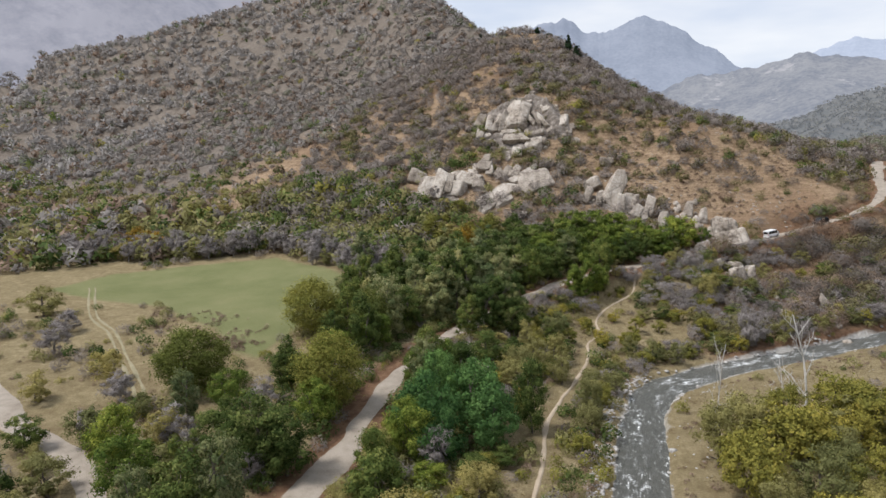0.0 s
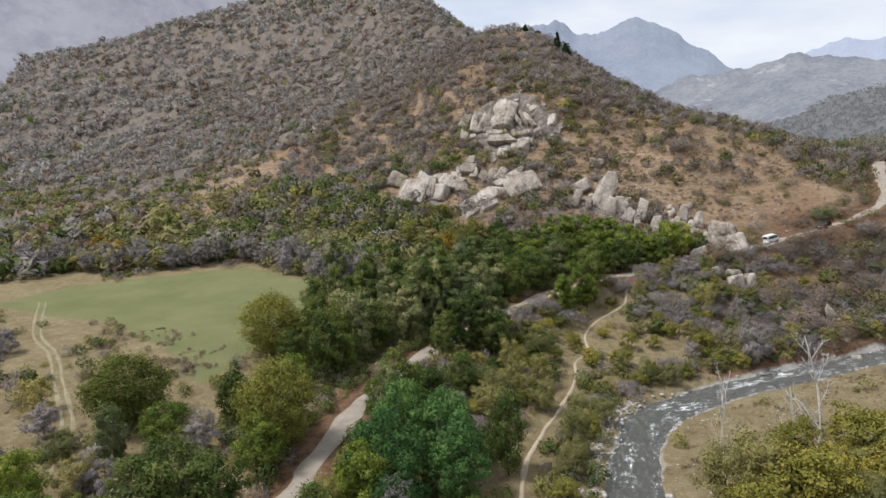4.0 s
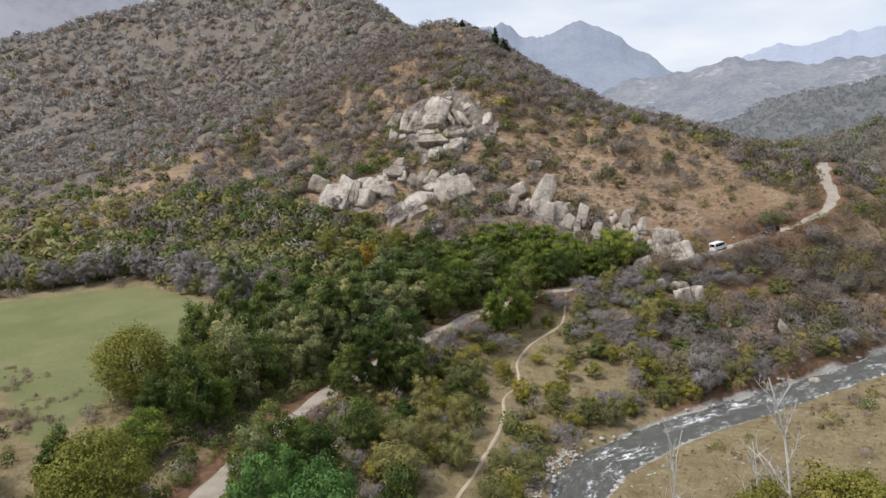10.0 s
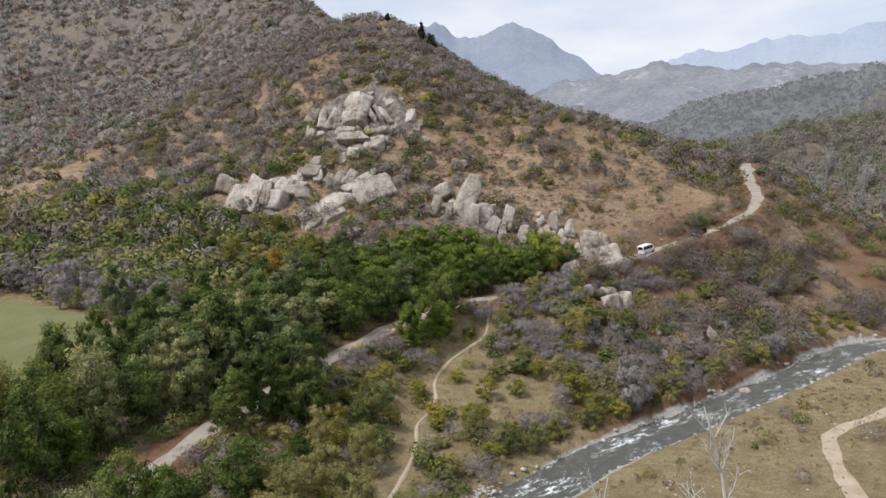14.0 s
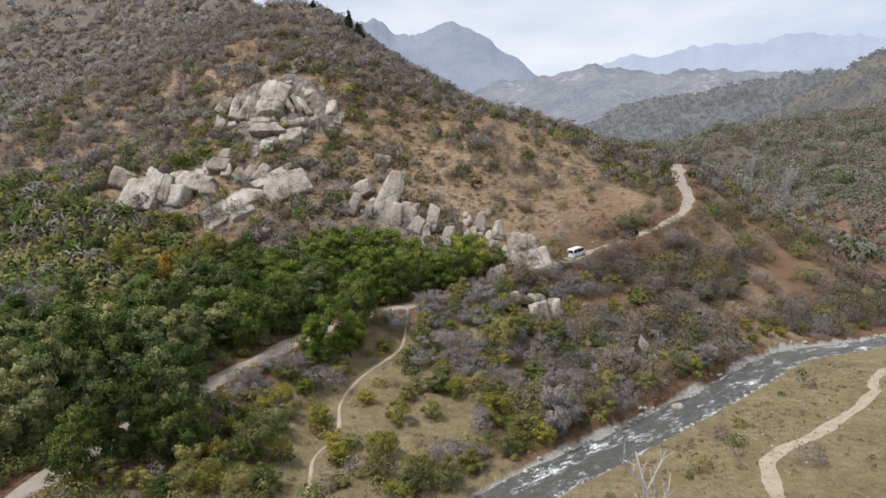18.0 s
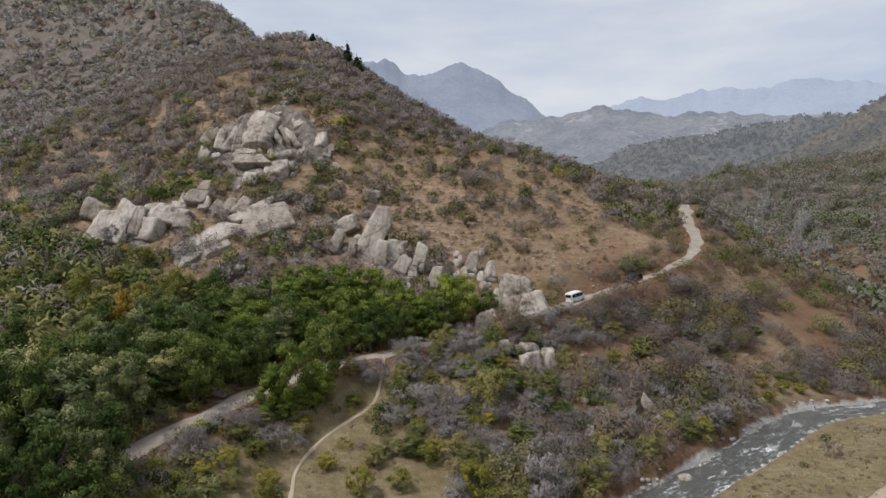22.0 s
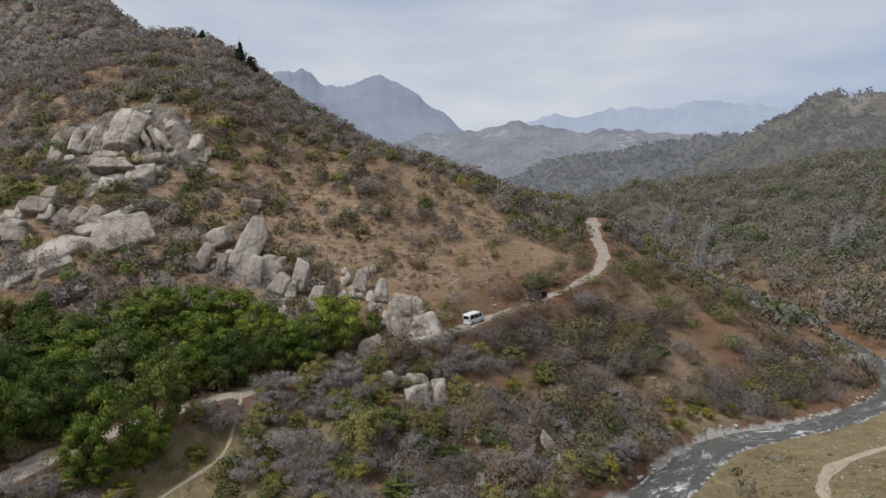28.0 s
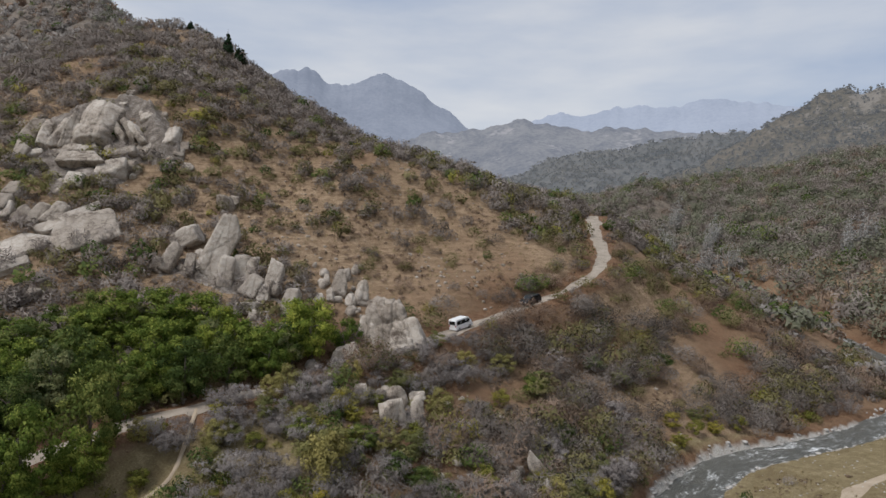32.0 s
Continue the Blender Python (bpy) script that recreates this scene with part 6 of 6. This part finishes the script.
for k, (x, y, h) in enumerate([(163, 224, 15), (166, 226, 17), (169, 225, 16), (172, 228, 17), (168, 230, 15), (175, 227, 14), (118, 262, 16), (121, 266, 18), (126, 270, 15), (123, 240, 12), (128, 238, 13), (134, 243, 13), (138, 246, 12), (131, 250, 12), (146, 277, 15), (149, 281, 17), (143, 274, 14), (152, 284, 16), (140, 270, 13), (159, 337, 20), (163, 341, 21), (156, 333, 18)]):
    m = pose(x, y, float(land([x], [y])[0]) - 0.2, 0, 0, 77 * k)
    ob = POPLAR if k == 0 else copy_thing(POPLAR, m)
    ob.matrix_basis = m
    ob.scale = (h / 14, h / 14, h / 14)


# ---- bushes and weeds on the valley floor ----
def build_low_growth():
    rng = np.random.default_rng(31)
    leafy = [dome(rng, 200, 0.14, 1.6, 1.35, 6) for _ in range(6)]
    twiggy = [dome(rng, 220, 0.07, 4.5, 1.25, 7, 0.3) for _ in range(6)]
    tuft = [stems(rng, 12, 1.0, 1.0, 0.14, 0.9) for _ in range(6)]
    left = lambda x, y: smooth01((-17 - x) / 4)
    def floor_keep(x, y, z):
        belt = smooth01((16 - np.abs(near_line(x, y, ROADLINE)[0] - 3)) / 12) * left(x, y) * 0.85
        wild = left(x, y) * np.clip(0.30 + 0.7 * fractal(x, y, 11, 91, 2), 0, 1) * 0.6
        lawn = (1 - left(x, y)) * np.clip(fractal(x, y, 8, 92, 2) + 0.22, 0, 1) * 0.75
        edge = np.exp(-(((near_line(x, y, RIVER)[0] - 7.5) / 2.0) ** 2)) * (0.05 + 0.75 * (x < RIVER_X(y)))
        return np.clip(belt + wild + lawn * np.where(x > RIVER_X(y), 0.12, 1.0) + edge, 0, 1) * (z < 17) * clear(x, y) * (x < 80)
    p = seeds(rng, 11500, -130, 72, -10, 112, floor_keep)
    draw = rng.random(len(p))
    for lo, hi, name, mat, shapes, size, label in ((0, 0.27, "green_bushes", DARK_LEAF, leafy, 1.15, "low dark green bushes on the valley floor"), (0.27, 0.52, "olive_bushes", OLIVE_LEAF, leafy, 1.1, "low olive bushes on the valley floor"),
                                                   (0.52, 0.68, "yellow_bushes", YELLOW_LEAF, leafy, 0.85, "low yellow-green bushes in the grass"), (0.68, 0.84, "bare_bushes", TWIG, twiggy, 1.2, "leafless grey bushes on the valley floor"),
                                                   (0.84, 1.01, "brown_weeds", BROWN_TWIG, twiggy, 0.6, "dry brown weeds in the grass")):
        w = p[(draw >= lo) & (draw < hi)]
        scattered(name, shapes, w, rng.uniform(0, 6.3, len(w)), rng.uniform(0.5, 1.5, len(w)) * size, mat, label, "bushes", 61)
    grassy = lambda x, y, z: (z < 17.5) * (near_line(x, y, ROADLINE)[0] > 2.6) * (near_line(x, y, RIVER)[0] > 5.4) * (near_line(x, y, PATHLINE)[0] > 0.7) * np.where(edge_distance(x, y, MEADOW) > 0, 0.10, 0.8)
    g = seeds(rng, 24000, -60, 70, 5, 112, grassy)
    scattered("grass_tufts", tuft, g, rng.uniform(0, 6.3, len(g)), rng.uniform(0.15, 0.42, len(g)), DRY_GRASS, "dry tufts of grass on the valley floor", "grass", 62, 0.02)
    dry = seeds(rng, 14000, -80, 70, 100, 215, lambda x, y, z: (z > 12) * clear(x, y, 2.6) * 0.8)
    scattered("hill_grass", tuft, dry, rng.uniform(0, 6.3, len(dry)), rng.uniform(0.25, 0.6, len(dry)), DRY_GRASS, "dry tan grass tufts on the open slope", "grass", 63, 0.02)

    tussock = [dome(rng, 34, 0.26, 2.4, 0.9, 4) for _ in range(6)]
    on_slope = seeds(rng, 9000, -75, 70, 96, 215, lambda x, y, z: (z > 9) * clear(x, y, 2.6) * np.clip(0.45 + 0.8 * fractal(x, y, 9, 96, 2), 0, 1))
    scattered("brown_tussocks", tussock, on_slope, rng.uniform(0, 6.3, len(on_slope)), rng.uniform(0.25, 0.75, len(on_slope)), BROWN_TWIG, "small brown tussocks and thorns in dry grass", "scrub", 66, 0.03)
    weedy = seeds(rng, 7000, -34, 76, 12, 106, lambda x, y, z: (z < 12) * clear(x, y, 2.6) * np.clip(0.25 + 0.7 * fractal(x, y, 7, 97, 2), 0, 1))
    scattered("dry_weeds", tussock, weedy, rng.uniform(0, 6.3, len(weedy)), rng.uniform(0.12, 0.4, len(weedy)), BROWN_TWIG, "dry reddish weeds in the valley grass", "weeds", 67, 0.02)
    patch = np.array([(-92, 50), (-78, 42), (-65, 40), (-64, 50), (-74, 58), (-88, 61)])
    w = seeds(rng, 900, -92, -62, 38, 62, lambda x, y, z: inside(x, y, patch) * np.clip(0.25 + fractal(x, y, 5, 95, 2), 0, 1))
    scattered("meadow_weeds", twiggy, w, rng.uniform(0, 6.3, len(w)), rng.uniform(0.25, 0.7, len(w)), BROWN_TWIG, "dry brown weeds in the green meadow", "weeds", 64, 0.02)


build_low_growth()


# ---- thick growth in the belts beside the road ----
def plant_area(mix, poly, count, gap, seed, road=4.0):
    """Trees of the given kinds at chance places in an area, no two nearer than the gap, none on a road or path."""
    rng = np.random.default_rng(seed)
    poly = np.array(poly, float)
    done = []
    for _ in range(count * 40):
        if len(done) >= count:
            break
        x, y = rng.uniform(poly.min(0), poly.max(0))
        if not inside(np.array([x]), np.array([y]), poly)[0] or not clear(np.array([x]), np.array([y]), road, 4.6, 1.6)[0]:
            continue
        if any(math.hypot(x - a, y - b) < gap for a, b in done):
            continue
        done.append((x, y))
        kind, lo, hi = mix[rng.integers(0, len(mix))]
        h = rng.uniform(lo, hi)
        plant(kind, [(round(x, 1), round(y, 1), h, REACH[kind] * h / HEIGHT[kind] * rng.uniform(0.9, 1.2) * (0.76 if kind == "silver" else 1.0))])


plant_area([("broad", 5, 8), ("olive", 3.5, 5.5), ("silver", 6, 9), ("grey", 3.5, 5)], [(-80, -8), (-78, 12), (-62, 24), (-52, 34), (-42, 36), (-41, 0), (-44, -20)], 30, 4.6, 71)
plant_area([("silver", 10, 13.5), ("silver", 9, 12), ("silver", 8, 11), ("broad", 6, 8)], [(-56, 40), (-60, 80), (-70, 92), (-50, 104), (-27, 96), (-33, 78), (-40, 60), (-43, 42)], 30, 4.4, 72, 3.0)
plant_area([("fresh", 5.5, 7.5), ("broad", 6, 8)], [(-46, 104), (-42, 116), (-20, 122), (-2, 120), (9, 119), (-4, 109), (-14, 104), (-26, 98)], 22, 3.8, 73)
plant_area([("olive", 2, 3.4), ("yellow", 1.8, 2.8), ("thicket", 1.6, 2.6), ("broad", 2.4, 3.6)], [(-33, 0), (-32, 36), (-27, 50), (-23, 62), (-19, 80), (-16, 70), (-18, 45), (-19, 20), (-19, 0)], 56, 2.4, 74, 2.4)
plant_area([("olive", 2, 3.6), ("yellow", 1.8, 3), ("thicket", 1.6, 2.6), ("thicket", 2, 3.2)], [(-10, 60), (-4, 90), (6, 104), (30, 112), (50, 112), (40, 99), (20, 82), (4, 66)], 34, 4.0, 75)
plant_area([("yellow", 4, 6), ("olive", 4, 6)], [(3, 8), (8, 30), (24, 44), (40, 36), (34, 10)], 14, 4.5, 76)
plant_area([("grey", 6.5, 9), ("grey", 5.5, 7.5), ("grey", 5, 6.5), ("olive", 3.5, 5)], [(-150, 84), (-124, 92), (-98, 105), (-76, 95), (-63, 86), (-60, 93), (-76, 102), (-98, 111), (-126, 99), (-152, 92)], 50, 2.4, 77)
plant_area([("olive", 3.5, 6), ("broad", 4, 6.5), ("olive", 3, 5), ("yellow", 3, 5), ("grey", 3.5, 5)], [(-170, 84), (-126, 99), (-98, 111), (-76, 102), (-58, 92), (-46, 104), (-46, 124), (-66, 136), (-110, 136), (-170, 120)], 95, 4.2, 78)
plant_area([("silver", 10, 13), ("silver", 8, 11)], [(-38, 58), (-35, 70), (-30, 80), (-36, 84), (-46, 66), (-46, 56)], 13, 3.4, 79, 2.6)
plant_area([("thicket", 1.8, 2.8), ("olive", 2, 3.2), ("thicket", 2, 3)], [(-4, 101), (4, 107), (14, 115), (20, 119.5), (30, 127), (33, 123), (20, 111), (6, 101), (-3, 97)], 46, 1.9, 81, 2.1)
plant_area([("olive", 2, 4), ("yellow", 2, 3.4), ("thicket", 2, 3), ("olive", 2.5, 4.5)], [(-11, 22), (-10, 36), (-7.5, 50), (-1, 60), (8, 69), (20, 80), (40, 97), (36, 98), (16, 82), (4, 72), (-6, 62), (-11, 50), (-13, 36), (-13, 22)], 40, 2.4, 82)
plant_area([("yellow", 4, 6.5), ("olive", 3.5, 6), ("yellow", 5, 7)], [(1, 10), (3, 26), (8, 36), (15, 40), (26, 40), (30, 24), (22, 8)], 26, 3.0, 83)
plant("fresh", [(-15.8, 86.8, 3.4, 1.9), (-13.8, 90, 4.2, 2.2), (-17.4, 85.4, 2.4, 1.6), (-12.4, 92.4, 3.2, 1.8)])
plant("thicket", [(-21.2, 80.6, 3.0, 2.6), (-19.4, 82.4, 2.4, 2.2), (-9.2, 97, 2.4, 2), (-23, 77, 2.2, 2)])
plant_area([("thicket", 1.5, 2.4), ("olive", 1.6, 2.6), ("yellow", 1.5, 2.4)], [(-31, 57), (-28, 66), (-24.5, 75), (-18, 87), (-12, 95), (-3, 101), (-2, 98), (-10, 92), (-15, 83), (-21, 72), (-25, 60), (-28, 54)], 30, 2.0, 84, 2.2)
plant_area([("fresh", 5, 7.5), ("broad", 6, 8), ("fresh", 4, 6)], [(-30, 85), (-25, 93.5), (-16, 101), (-6, 106.5), (4, 112), (1, 117), (-10, 112), (-20, 106), (-31, 95)], 20, 2.5, 85, 2.5)
plant_area([("thicket", 1.8, 3), ("olive", 1.8, 3.2), ("thicket", 1.6, 2.6), ("yellow", 1.6, 2.6), ("broad", 2, 3)], [(-6, 89), (1, 80), (14, 83), (26, 95), (18, 109), (5, 105), (-4, 99)], 44, 2.1, 86, 2.4)
plant_area([("thicket", 1.6, 2.6), ("olive", 1.6, 3), ("yellow", 1.6, 2.6)], [(38, 95), (50, 105), (58, 113), (76, 123), (96, 130), (92, 134), (72, 128), (52, 117), (36, 100)], 26, 2.4, 87)
